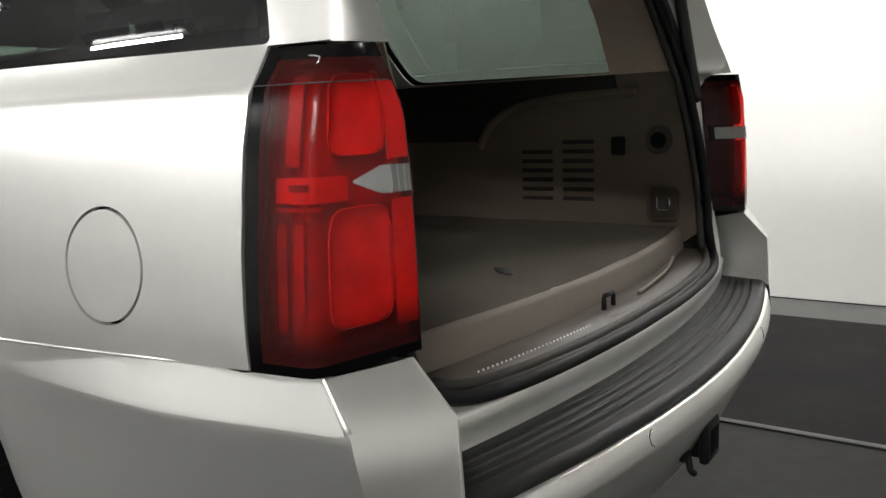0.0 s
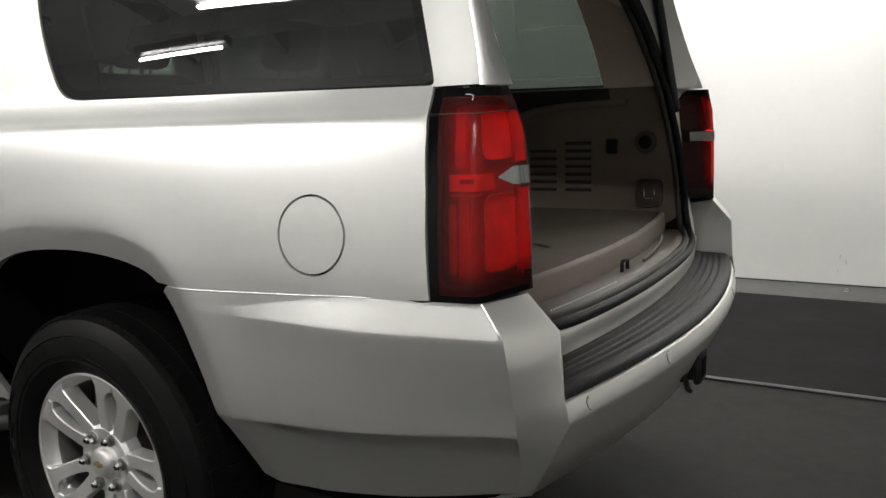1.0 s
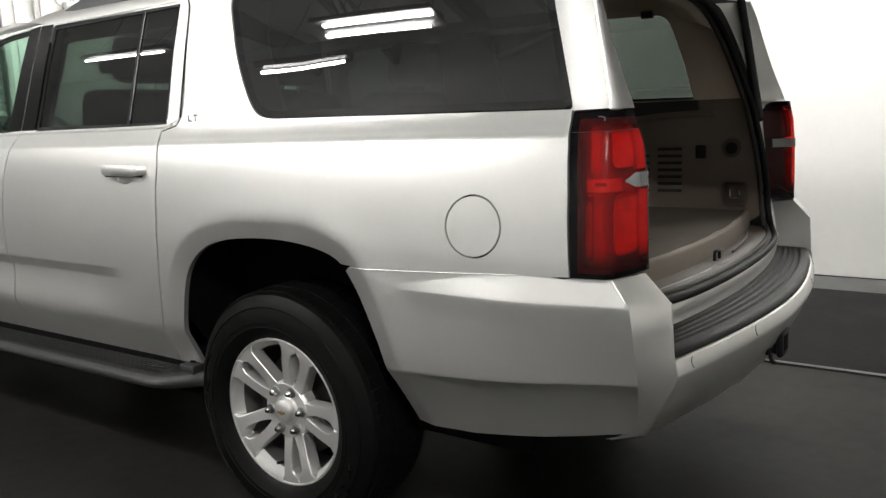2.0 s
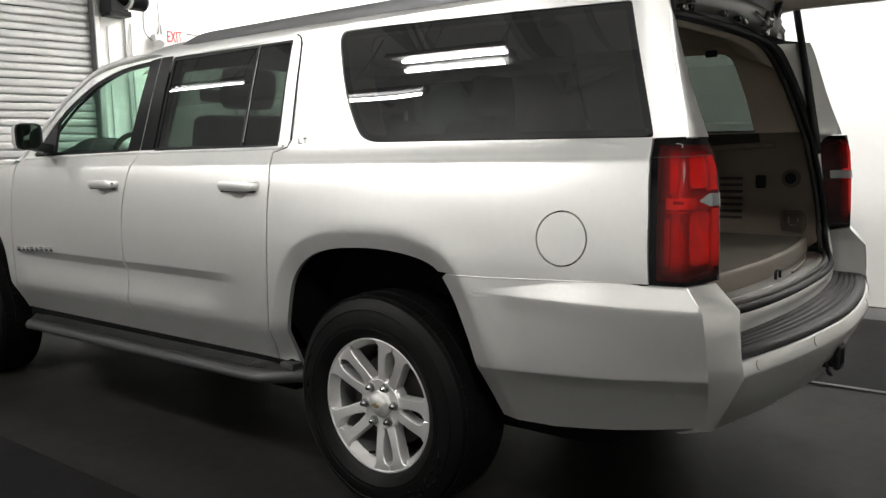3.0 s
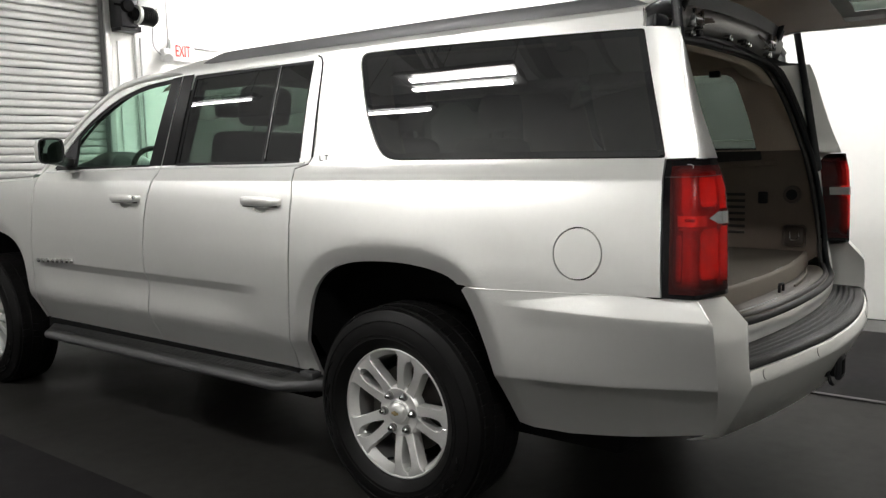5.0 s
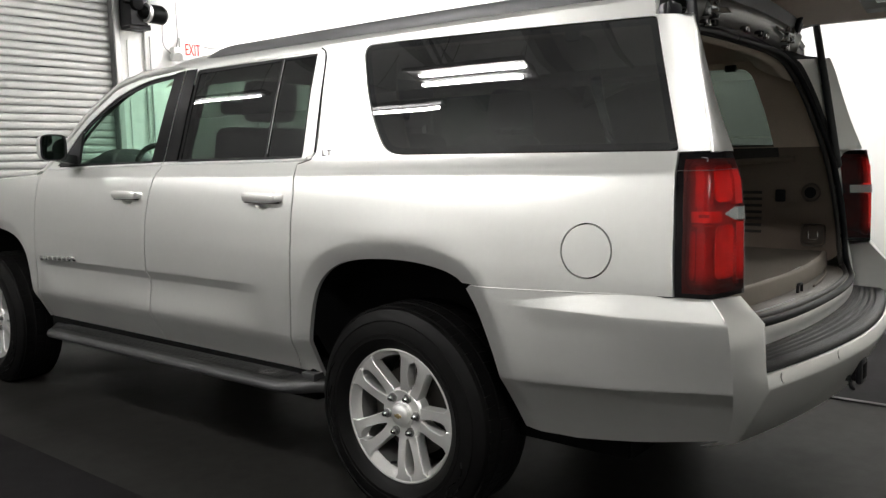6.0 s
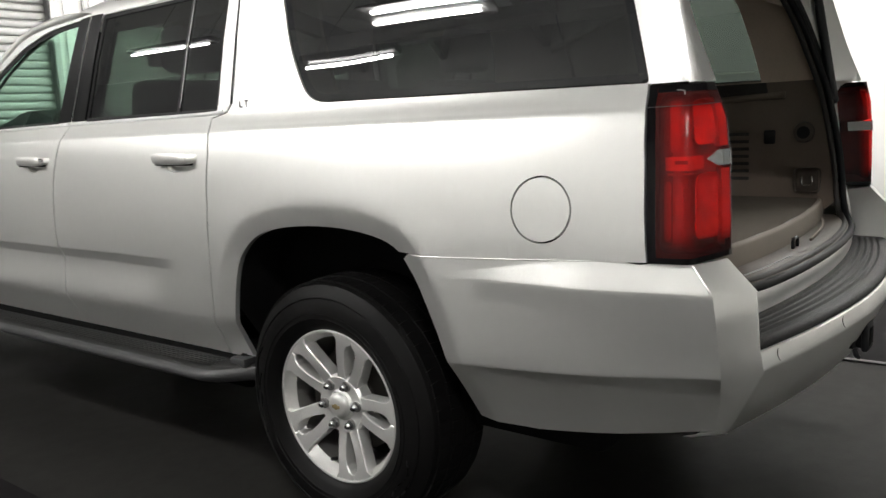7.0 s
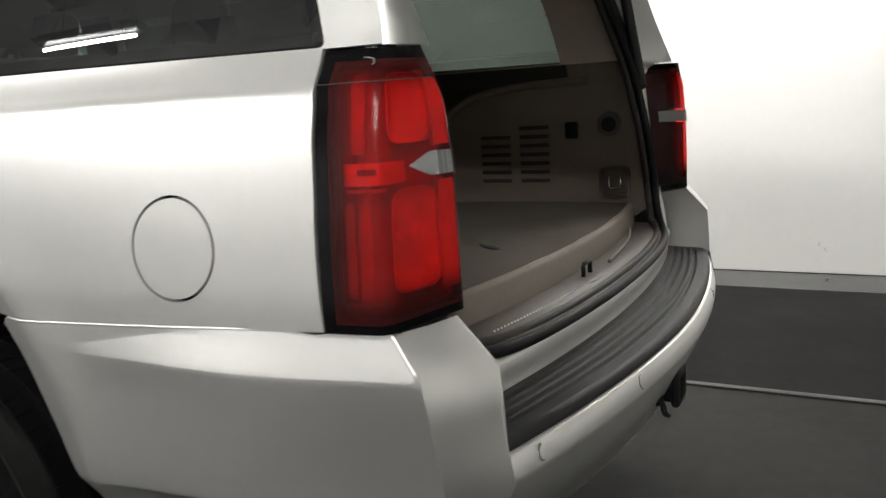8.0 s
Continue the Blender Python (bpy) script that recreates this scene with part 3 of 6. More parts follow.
DOOR_M_EDGE = [(2.800, 1.737), (2.857, 1.30), (2.858, 1.25), (2.862, 1.207), (2.880, 1.023), (2.886, 0.889), (2.886, 0.755), (2.891, 0.60), (2.895, 0.462)]
DOOR_F_EDGE = [(3.985, 1.272), (3.975, 1.15), (3.970, 1.016), (3.976, 0.891), (3.980, 0.733), (3.993, 0.586), (4.005, 0.462)]
FRAME_TOP = [(2.800, 1.737), (3.15, 1.722), (3.30, 1.702), (3.40, 1.676), (3.623, 1.559), (3.864, 1.384), (3.985, 1.272)]
WIN_Q = fillet([(1.456, 1.311), (0.379, 1.301), (0.489, 1.694), (1.655, 1.729), (1.560, 1.466)], [0.07, 0.012, 0.012, 0.07, 0.25])
WIN_R = fillet([(1.897, 1.310), (2.743, 1.312), (2.701, 1.711), (1.906, 1.718)], [0.02, 0.01, 0.01, 0.02])
WIN_F = fillet([(2.962, 1.305), (3.860, 1.300), (3.625, 1.505), (3.358, 1.635), (3.12, 1.693), (2.880, 1.708)], [0.01, 0.03, 0.1, 0.1, 0.1, 0.01])
FUEL = [(0.607 + 0.081 * math.cos(i * math.pi / 24), 1.020 + 0.081 * math.sin(i * math.pi / 24)) for i in range(48)]
FUEL_IN = [(0.607 + 0.0764 * math.cos(i * math.pi / 24), 1.020 + 0.0764 * math.sin(i * math.pi / 24)) for i in range(48)]


def shrink(pts, d):
    """Moves a closed outline inwards by d."""
    area = sum(a[0] * b[1] - b[0] * a[1] for a, b in zip(pts, pts[1:] + pts[:1]))
    s = 1 if area > 0 else -1
    out = []
    for i, p in enumerate(pts):
        a, b = pts[i - 1], pts[(i + 1) % len(pts)]
        t = np.array([b[0] - a[0], b[1] - a[1]])
        t = t / (np.linalg.norm(t) + 1e-9)
        out.append((p[0] - s * t[1] * d, p[1] + s * t[0] * d))
    return out


def flare_ring(arch):
    """Points that follow the crease of a wheel arch."""
    out = []
    for d in (FLARE - 0.006, FLARE + 0.006):
        for (a, b), (c, e) in zip(arch, arch[1:]):
            n = np.array([e - b, a - c])
            n = n / (np.linalg.norm(n) + 1e-9)
            for sg in (1, -1):
                q = np.array([(a + c) / 2, (b + e) / 2]) + sg * n * d
                if math.hypot(q[0] - (HUB_R if arch is ARCH_R else HUB_F), q[1] - HUB_Z) > 0.50:
                    out.append(tuple(q))
    return out


def line_points(z0, y0, y1, step=0.03):
    return [(y0 + i * step, z0) for i in range(int((y1 - y0) / step))]


GAP = 0.0034
CREASES = line_points(0.600, 1.8, 4.1) + [p for z in (0.814, 0.8065, 0.8055, 0.799, 0.777, 0.7705, 0.7695, 0.762) for p in line_points(z, 1.98, 4.0, 0.016)] + [p for z in (1.267, 1.259, 1.2535, 1.249, 1.2445, 1.239, 1.231) for p in line_points(z, 0.33, 4.2, 0.022)]
arch_in = [p for p in ARCH_R if p[1] > 0.4]
QUARTER = ([p for p in ARCH_R if p[0] > 1.5 or p[1] > 0.888][::-1] + [(1.842, 0.462)] + [(1.93, 0.463)] + DOOR_R_EDGE[::-1][1:] + [(1.905, 1.7425), (1.905, 1.752)] + PILLAR_REAR[::-1] + LAMP_FRONT[::-1][:-1] + [(0.346, 0.9042)] + [(y, z - 0.003) for y, z in SEAM[::-1][1:-1]])
QUARTER = [p for i, p in enumerate(QUARTER) if i == 0 or math.dist(p, QUARTER[i - 1]) > 0.004]
R_DOOR = DOOR_R_EDGE + [DOOR_M_EDGE[-1]] + DOOR_M_EDGE[::-1][1:]
F_DOOR = DOOR_M_EDGE[::-1][0:][::-1] + DOOR_F_EDGE[::-1] + FRAME_TOP[::-1][1:-1]
FENDER = ([(4.0 + 0.012, 0.47)] + [p for p in ARCH_F if p[1] > 0.45][::-1] + [(5.30, 0.62), (5.42, 0.80), (5.46, 1.02), (5.40, 1.135), (5.0, 1.200), (4.6, 1.223), (4.05, 1.246), (3.990, 1.262)] + [(p[0] + 0.004, p[1]) for p in DOOR_F_EDGE[1:-1]])
MIRROR_SAIL = [(3.645, 1.303), (3.86, 1.301), (3.70, 1.44), (3.655, 1.475)]


def bowl_line(hy, k=1.0):
    """The rim of the finger bowl behind a door handle."""
    return [(hy + k * 0.052 * math.cos(i * math.pi / 14), 1.140 + k * 0.032 * math.sin(i * math.pi / 14)) for i in range(28)]


def side_body(s):
    """All the panels of one side."""
    q = panel("quarter_panel", shrink(QUARTER, GAP), PAINT, car, s, holes=[WIN_Q, FUEL], step=0.026, extra=flare_ring(ARCH_R) + CREASES, depth=0.018)
    panel("fuel_door", FUEL_IN, PAINT, q, s, step=0.02, depth=0.015)
    panel("fuel_recess", shrink(FUEL, -0.01), SEAL, q, s, off=-0.012, depth=0, step=0.03, detail=False)
    panel("quarter_window", shrink(WIN_Q, 0.004), PRIVACY, car, s, off=-0.004, step=0.06, depth=0, surf=pane)
    ring = shrink(WIN_Q, 0.024)
    panel("window_border", shrink(WIN_Q, 0.001), FRIT, car, s, holes=[ring], off=-0.0075, step=0.05, depth=0.002, detail=False)
    d = panel("rear_door", shrink(R_DOOR, GAP), PAINT, car, s, holes=[shrink(WIN_R, -0.012), bowl_line(2.043)], step=0.027, extra=CREASES, depth=0.018)
    panel("window_glass", WIN_R, PRIVACY, d, s, off=-0.010, step=0.06, depth=0, surf=pane)
    panel("window_seal", shrink(WIN_R, -0.012), SEAL, d, s, holes=[shrink(WIN_R, 0.006)], off=-0.006, step=0.05, depth=0.008, detail=False)
    panel("window_divider", [(2.108, 1.713), (2.122, 1.713), (2.142, 1.311), (2.125, 1.311)], SEAL, d, s, off=-0.0055, step=0.04, depth=0.003, detail=False)
    panel("divider_edge", [(2.1062, 1.713), (2.1078, 1.713), (2.1248, 1.33), (2.1232, 1.33)], TRIM_BRIGHT, d, s, off=-0.004, step=0.04, depth=0.001, detail=False)
    panel("pillar_trim", [(2.712, 1.728), (2.7965, 1.728), (2.853, 1.308), (2.752, 1.308)], GLOSS_BLACK, d, s, off=0.0015, step=0.05, depth=0.010, detail=False)
    f = panel("front_door", shrink(F_DOOR, GAP), PAINT, car, s, holes=[shrink(WIN_F, -0.012), bowl_line(3.040)], step=0.027, extra=CREASES, depth=0.018)
    panel("window_glass", WIN_F, CLEAR_GREEN, f, s, off=-0.010, step=0.06, depth=0, surf=pane)
    panel("window_seal", shrink(WIN_F, -0.012), SEAL, f, s, holes=[shrink(WIN_F, 0.008)], off=-0.006, step=0.05, depth=0.008, detail=False)
    panel("pillar_trim", [(2.8055, 1.728), (2.882, 1.722), (2.960, 1.306), (2.861, 1.308)], GLOSS_BLACK, f, s, off=0.0015, step=0.05, depth=0.010, detail=False)
    panel("mirror_sail", MIRROR_SAIL, BLACK_PLASTIC, f, s, off=0.004, step=0.05, depth=0.014, detail=False)
    panel("front_fender", FENDER, PAINT, car, s, step=0.035, extra=flare_ring(ARCH_F), depth=0.018)
    # bright strip under the door windows, turning up behind the rear door
    for own, pts in ((d, [(1.868, 1.306), (1.93, 1.2995), (2.4, 1.2985), (2.852, 1.2965)]), (f, [(2.866, 1.2965), (3.3, 1.293), (3.93, 1.283)])):
        bm = bmesh.new()
        tube(bm, [(s * (half(y, z, False) + 0.002), y, z) for y, z in smooth_path(pts)], 0.0075, 8, flat=1.0)
        part("belt_moulding", bm, TRIM_BRIGHT, own)
    panel("corner_moulding", [(1.836, 1.325), (1.894, 1.305), (1.903, 1.33), (1.901, 1.720), (1.862, 1.728), (1.850, 1.69)], PAINT, d, s, off=0.003, step=0.04, depth=0.008, detail=False)
    for pts, r, o in (([(1.832, 1.330), (1.846, 1.69), (1.859, 1.7265), (1.885, 1.7385)], 0.0032, 0.0005), ([(1.8995, 1.325), (1.9045, 1.50), (1.9035, 1.7175)], 0.0036, 0.0025)):
        bm = bmesh.new()
        tube(bm, [(s * (half(y, z, False) + o), y, z) for y, z in smooth_path(pts)], r, 6)
        part("moulding_line", bm, SEAL, d)
    # door handles
    for own, hy in ((d, 2.043), (f, 3.040)):
        bm = bmesh.new()
        rows = []
        for i in range(17):
            u = -1 + i / 8
            y, z = hy + u * 0.116, 1.157 + 0.002 * u
            w = half(hy, 1.16, False) + 0.018 + 0.020 * (1 - abs(u) ** 6) - (0.018 if abs(u) == 1 else 0)
            a, b = 0.020 * (1 - 0.35 * abs(u) ** 5), 0.008
            rows.append([(s * (w + b * math.cos(k * math.pi / 5) - 0.004), y, z + a * math.sin(k * math.pi / 5)) for k in range(10)])
        loft(bm, rows, closed=True)
        for r in (rows[0], rows[-1]):
            bm.faces.new([bm.verts.new(p) for p in r])
        h = part("door_handle", bm, PAINT, own, smooth=-40)
        bm = bmesh.new()
        loft(bm, [[(s * (half(hy, 1.14) - d), y, z) for y, z in bowl_line(hy, k)] for k, d in ((1.0, 0.0), (0.97, 0.006), (0.86, 0.013), (0.55, 0.018), (0.05, 0.020))], closed=True, flip=s > 0)
        part("handle_bowl", bm, PAINT, own, smooth=-60)
        made_box("handle_gasket", SEAL, h, s * (half(hy, 1.14) - 0.004), s * (half(hy, 1.14) + 0.020), hy - 0.098, hy + 0.098, 1.134, 1.146, 0.004)
        for e in (-0.092, 0.092):
            made_box("handle_mount", PAINT, h, s * (half(hy, 1.16) - 0.01) - 0.02, s * (half(hy, 1.16) - 0.01) + 0.02, hy + e - 0.018, hy + e + 0.018, 1.148, 1.172, 0.006)
        bm = bmesh.new()
        cyl(bm, (s * (half(hy, 1.16) + 0.02), hy + (-0.100 if hy > 2.5 else 0.100), 1.160), (s * (half(hy, 1.16) + 0.033), hy + (-0.100 if hy > 2.5 else 0.100), 1.160), 0.008, 12)
        if hy > 2.5:
            part("lock_cylinder", bm, STEEL, h)
        else:
            bm.free()
    # name badge on the front door: plain blocks, and two small blocks on the pillar
    badge = bmesh.new()
    for i in range(8):
        y = 3.905 - i * 0.0505
        z = 0.808 + 0.0021 * i
        box(badge, s * (half(y, z + 0.012) + 0.003) - 0.004, s * (half(y, z + 0.012) + 0.003) + 0.004, y - 0.018, y + 0.018, z - 0.0115, z + 0.0115, 0.0025)
    part("name_badge", badge, CHROME, f, "row of small chrome badge blocks")
    badge = bmesh.new()
    xb = s * (half(1.755, 1.328, False) + 0.003)
    for y0, y1, z0, z1 in ((1.779, 1.785, 1.316, 1.336), (1.764, 1.785, 1.314, 1.319), (1.735, 1.757, 1.333, 1.338), (1.7445, 1.7505, 1.315, 1.336)):
        box(badge, xb - 0.003, xb + 0.003, y0, y1, z0, z1, 0.0012)
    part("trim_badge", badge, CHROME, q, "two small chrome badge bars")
    # inner skins, so that the doors have depth and the cabin is lined
    panel("door_lining", shrink(R_DOOR, 0.02), TRIM_DARK, d, s, holes=[shrink(WIN_R, -0.02)], off=-0.055, step=0.09, depth=0.01, detail=False)
    panel("door_lining", shrink(F_DOOR, 0.02), TRIM_DARK, f, s, holes=[shrink(WIN_F, -0.02)], off=-0.055, step=0.09, depth=0.01, detail=False)
    # wheel housings
    for arch, hub in ((ARCH_R, HUB_R), (ARCH_F, HUB_F)):
        bm = bmesh.new()
        line = [(y + (0.012 if y > hub else -0.012), z + 0.012) for y, z in arch]
        outer = [(s * (0.982 - max(0.0, 0.68 - z) * 0.75), y, z) for y, z in line]
        vs = loft(bm, [outer] + [[(s * x, y, z) for y, z in line] for x in (0.80, 0.745)])
        bm.faces.new(vs[-1])
        part("wheel_housing", bm, LINER, car)


side_body(-1)
side_body(1)


def shut_lines(s):
    """Rubber seals deep in the gaps between the panels."""
    for pts in (DOOR_R_EDGE[1:], [(1.885, 1.742), (2.3, 1.740), (2.80, 1.737)], DOOR_M_EDGE, DOOR_F_EDGE, FRAME_TOP[:-1], SEAM):
        bm = bmesh.new()
        tube(bm, [(s * (half(y, z) - 0.0135), y, z) for y, z in dense(pts, 0.03)[:-1] if reach(pts, y, z) < 0.001], 0.0095, 6)
        part("panel_seal", bm, SEAL, car)


shut_lines(-1)
shut_lines(1)


# ---- roof, roof rails, windscreen, bonnet, front ----
def roof():
    bm = bmesh.new()
    rows = []
    for j in range(41):
        v = j / 40
        row = []
        for i in range(33):
            u = -1 + i / 16
            y0, y1 = 0.495 + 0.02 * (1 - u * u), 3.13 + 0.30 * (1 - abs(u) ** 2.2)
            y = y0 + (y1 - y0) * v
            edge = half(min(y, 3.13), 1.757, False) - 0.10 * ease((y - 2.9) / 0.6) * abs(u)
            crown = 0.105 * (1 - abs(u) ** (3.4 + 1.8 * ease((y - 0.6) / 1.6))) * (1 - 0.25 * ease((y - 2.4) / 1.1)) * (1 - 0.15 * ease((1.0 - y) / 0.6))
            row.append((u * edge, y, 1.757 - 0.028 * ease((y - 2.8) / 0.4) * abs(u) ** 3 + crown))
        # turned-down flange at both sides
        low = half(min(row[0][1], 3.13), 1.722, False) - 0.006
        drop = -0.028 * ease((row[0][1] - 2.8) / 0.4)
        rows.append([(-low, row[0][1], 1.722 + drop)] + row + [(low, row[-1][1], 1.722 + drop)])
    loft(bm, rows)
    ob = part("roof", bm, PAINT, car)
    # the lining below
    bm = bmesh.new()
    loft(bm, [[(x * 0.93, y + (0.1 if k < 3 else 0), z - 0.055) for x, y, z in r[1:-1]] for k, r in enumerate(rows[::4])], flip=True)
    part("headliner", bm, HEADLINER, car)
    for s in (-1, 1):
        bm = bmesh.new()
        rows = []
        for i in range(61):
            y = 0.51 + (2.80 - 0.51) * i / 60
            k = min(1.0, (y - 0.47) / 0.16, (2.82 - y) / 0.34)
            h = 0.046 * ease(k * 1.05) + 0.004
            w = 0.022 * ease(k * 1.5) + 0.006
            x, z = half(y, 1.757, False) - 0.062, 1.778 + 0.006 * ease((y - 0.5) / 1.2)
            rows.append([(s * (x + a * w), y, z + b * h - 0.012) for a, b in ((1.25, 0), (1.2, 0.55), (0.9, 0.92), (0.2, 1.02), (-0.6, 0.96), (-1.1, 0.6), (-1.25, 0))])
        loft(bm, rows, flip=s > 0)
        for r in (rows[0], rows[-1]):
            bm.faces.new([bm.verts.new(p) for p in r])
        part("roof_rail", bm, RAIL_GREY, car, smooth=-40)
    return ob


roof()


def a_pillar_edge(v, s):
    """The windscreen's side edge, from the roof (0) to the bonnet (1)."""
    pts = [(3.13, 1.752), (3.33, 1.728), (3.45, 1.695), (3.66, 1.585), (3.90, 1.41), (4.10, 1.245)]
    t = v * 5
    i = min(4, int(t))
    a, b = pts[i], pts[i + 1]
    y, z = a[0] + (b[0] - a[0]) * (t - i), a[1] + (b[1] - a[1]) * (t - i)
    return s * (half(y, z, False) - 0.035 * v - 0.006), y, z


def front_end():
    bm = bmesh.new()
    rows = []
    for j in range(21):
        v = j / 20
        l, r = a_pillar_edge(v, -1), a_pillar_edge(v, 1)
        rows.append([(l[0] + (r[0] - l[0]) * i / 16, l[1] + 0.30 * (1 - abs(-1 + i / 8) ** 2.2), l[2] + 0.03 * (1 - abs(-1 + i / 8) ** 2.2)) for i in range(17)])
    loft(bm, rows, flip=True)
    part("windscreen", bm, CLEAR_GREEN, car)
    for s in (-1, 1):
        bm = bmesh.new()
        line = [a_pillar_edge(j / 20, s) for j in range(21)]
        frame_line = smooth_path(FRAME_TOP[0:])
        rows = []
        for j in range(21):
            t = j / 20
            k = t * (len(frame_line) - 1)
            i = min(len(frame_line) - 2, int(k))
            y, z = (frame_line[i][m] + (frame_line[i + 1][m] - frame_line[i][m]) * (k - i) for m in (0, 1))
            o = Vector((s * half(y, z, False), y, z))
            q = Vector(line[j])
            mid = (o + q) / 2 + Vector((s * 0.012, 0, 0.012))
            rows.append([o + Vector((-s * 0.01, 0, 0)), o, (o * 2 + mid) / 3 + Vector((s * 0.004, 0, 0.004)), mid, q + Vector((s * 0.004, 0, 0.006)), q - Vector((s * 0.02, 0, 0.01))])
        loft(bm, rows, flip=s < 0)
        part("windscreen_pillar", bm, PAINT, car)
    # bonnet
    bm = bmesh.new()
    rows = []
    for j in range(25):
        v = j / 24
        y = 4.02 + 1.50 * v
        row = []
        for i in range(25):
            u = -1 + i / 12
            yy = y + 0.28 * (1 - u * u) * (1 - v) * 0.9
            zed = 1.240 - 0.045 * v - 0.09 * v ** 7 + 0.055 * (1 - abs(u) ** 3) - 0.02 * math.exp(-((abs(u) - 0.62) / 0.10) ** 2)
            row.append((u * (half(min(yy, 5.4), 1.2, False) - 0.06), yy, zed))
        rows.append(row)
    loft(bm, rows)
    part("bonnet", bm, PAINT, car)
    top = [(3.94, 1.262), (4.05, 1.246), (4.3, 1.2355), (4.6, 1.223), (5.0, 1.200), (5.40, 1.135)]
    for s in (-1, 1):
        bm = bmesh.new()
        rows = []
        for y, z in dense(top, 0.05)[:-8]:
            v = max(0.0, (y - 4.02) / 1.5)
            x0, x1 = half(min(y, 5.4), z, False), half(min(y, 5.4), 1.2, False) - 0.058
            rows.append([(s * (x0 - 0.001), y, z - 0.004), (s * (x0 - 0.012), y, z + 0.003), (s * x1, y, max(z + 0.004, 1.240 - 0.045 * v - 0.09 * v ** 7) + 0.001), (s * (x1 - 0.02), y, z - 0.03)])
        loft(bm, rows, flip=s > 0)
        part("wing_top", bm, PAINT, car, smooth=40)
    # front fascia
    bm = bmesh.new()
    rows = []
    for z, out in ((1.09, -0.02), (1.02, 0.02), (0.85, 0.05), (0.70, 0.06), (0.60, 0.10), (0.48, 0.11), (0.36, 0.05), (0.30, -0.05)):
        row = []
        for i in range(25):
            u = -1 + i / 12
            row.append((u * 0.90, 5.57 + out - 0.20 * abs(u) ** 3.5, z))
        rows.append(row)
    loft(bm, rows, flip=True)
    part("front_bumper", bm, PAINT, car)
    g = made_box("grille", GLOSS_BLACK, car, -0.55, 0.55, 5.52, 5.645, 0.78, 1.04, 0.02)
    for z in (0.84, 0.91, 0.98):
        made_box("grille_bar", CHROME, g, -0.54, 0.54, 5.63, 5.665, z - 0.015, z + 0.015, 0.006)
    for s in (-1, 1):
        made_box("headlight", CLEAR_LENS, car, s * 0.57, s * 0.86, 5.40, 5.60, 0.80, 1.03, 0.03)
        made_box("headlight_bowl", REFLECTOR, car, s * 0.58, s * 0.84, 5.36, 5.56, 0.82, 1.01, 0.02)


front_end()


# ---- wheels ----
def wheel(s, y):
    """A wheel: a brake disc that carries tyre, rim, cap and nuts; the axle along x, the outside towards s."""
    root_bm = bmesh.new()
    cyl(root_bm, (s * -0.10, 0, 0), (s * -0.125, 0, 0), 0.165, 40)
    cyl(root_bm, (s * -0.05, 0, 0), (s * -0.16, 0, 0), 0.085, 24)
    box(root_bm, *sorted((s * -0.16, s * -0.09)), 0.09, 0.19, -0.09, 0.09, 0.02)
    hub = part("wheel", root_bm, BRAKE, car)
    # tyre, turned from its section
    sec = [(-0.245, 0.238), (-0.262, 0.262), (-0.266, 0.31), (-0.258, 0.352), (-0.243, 0.380), (-0.215, 0.3935), (-0.13, 0.3975), (-0.045, 0.3935),
           (-0.012, 0.382), (0.008, 0.354), (0.019, 0.31), (0.0175, 0.285), (0.0195, 0.2835), (0.017, 0.280), (0.009, 0.262), (-0.006, 0.246), (-0.018, 0.238)]
    bm = bmesh.new()
    n = 96
    loft(bm, [[(s * a, r * math.cos(k * 2 * math.pi / n), max(-0.3875, r * math.sin(k * 2 * math.pi / n))) for k in range(n)] for a, r in sec], closed=True, flip=s > 0)
    tyre = part("tyre", bm, RUBBER, hub, smooth=-35)
    # tread blocks with grooves between them
    bm = bmesh.new()
    for row, (a0, a1) in enumerate(((-0.238, -0.196), (-0.184, -0.140), (-0.124, -0.080), (-0.068, -0.024))):
        for k in range(64):
            t0, t1 = (k + 0.03 + 0.5 * (row % 2)) * 2 * math.pi / 64, (k + 0.96 + 0.5 * (row % 2)) * 2 * math.pi / 64
            r0, r1 = 0.388, 0.3993 if row in (1, 2) else 0.3950
            sk = 0.012 * (1 if row % 2 else -1)
            q = []
            for r in (r0, r1):
                for a, t in ((a0, t0), (a1, t0 + sk), (a1, t1 + sk), (a0, t1)):
                    q.append(bm.verts.new((s * a, r * math.cos(t), max(-0.3878, r * math.sin(t)))))
            for f in ((4, 5, 6, 7), (0, 1, 5, 4), (1, 2, 6, 5), (2, 3, 7, 6), (3, 0, 4, 7)):
                bm.faces.new([q[i] for i in f])
    tagged(part("tread", bm, RUBBER, tyre, smooth=-35), kind="stuff")
    # raised marks on the side wall: plain arcs
    bm = bmesh.new()
    for c0, c1, r0, r1 in ((0.5, 1.15, 0.315, 0.340), (2.05, 2.7, 0.318, 0.338), (3.6, 4.3, 0.315, 0.340), (5.15, 5.7, 0.318, 0.338)):
        m = 14
        for i in range(m):
            if i % 3 == 2:
                continue
            t0, t1 = c0 + (c1 - c0) * i / m, c0 + (c1 - c0) * (i + 0.8) / m
            q = [(s * (0.0205 - 0.22 * max(0, r - 0.32)), r * math.cos(t), r * math.sin(t)) for r, t in ((r0, t0), (r1, t0), (r1, t1), (r0, t1))]
            bm.faces.new([bm.verts.new(p) for p in q])
    loft(bm, [[(s * a, r * math.cos(k * 2 * math.pi / 60), r * math.sin(k * 2 * math.pi / 60)) for k in range(60)] for a, r in ((0.0165, 0.296), (0.0205, 0.298), (0.0165, 0.300))], closed=True)
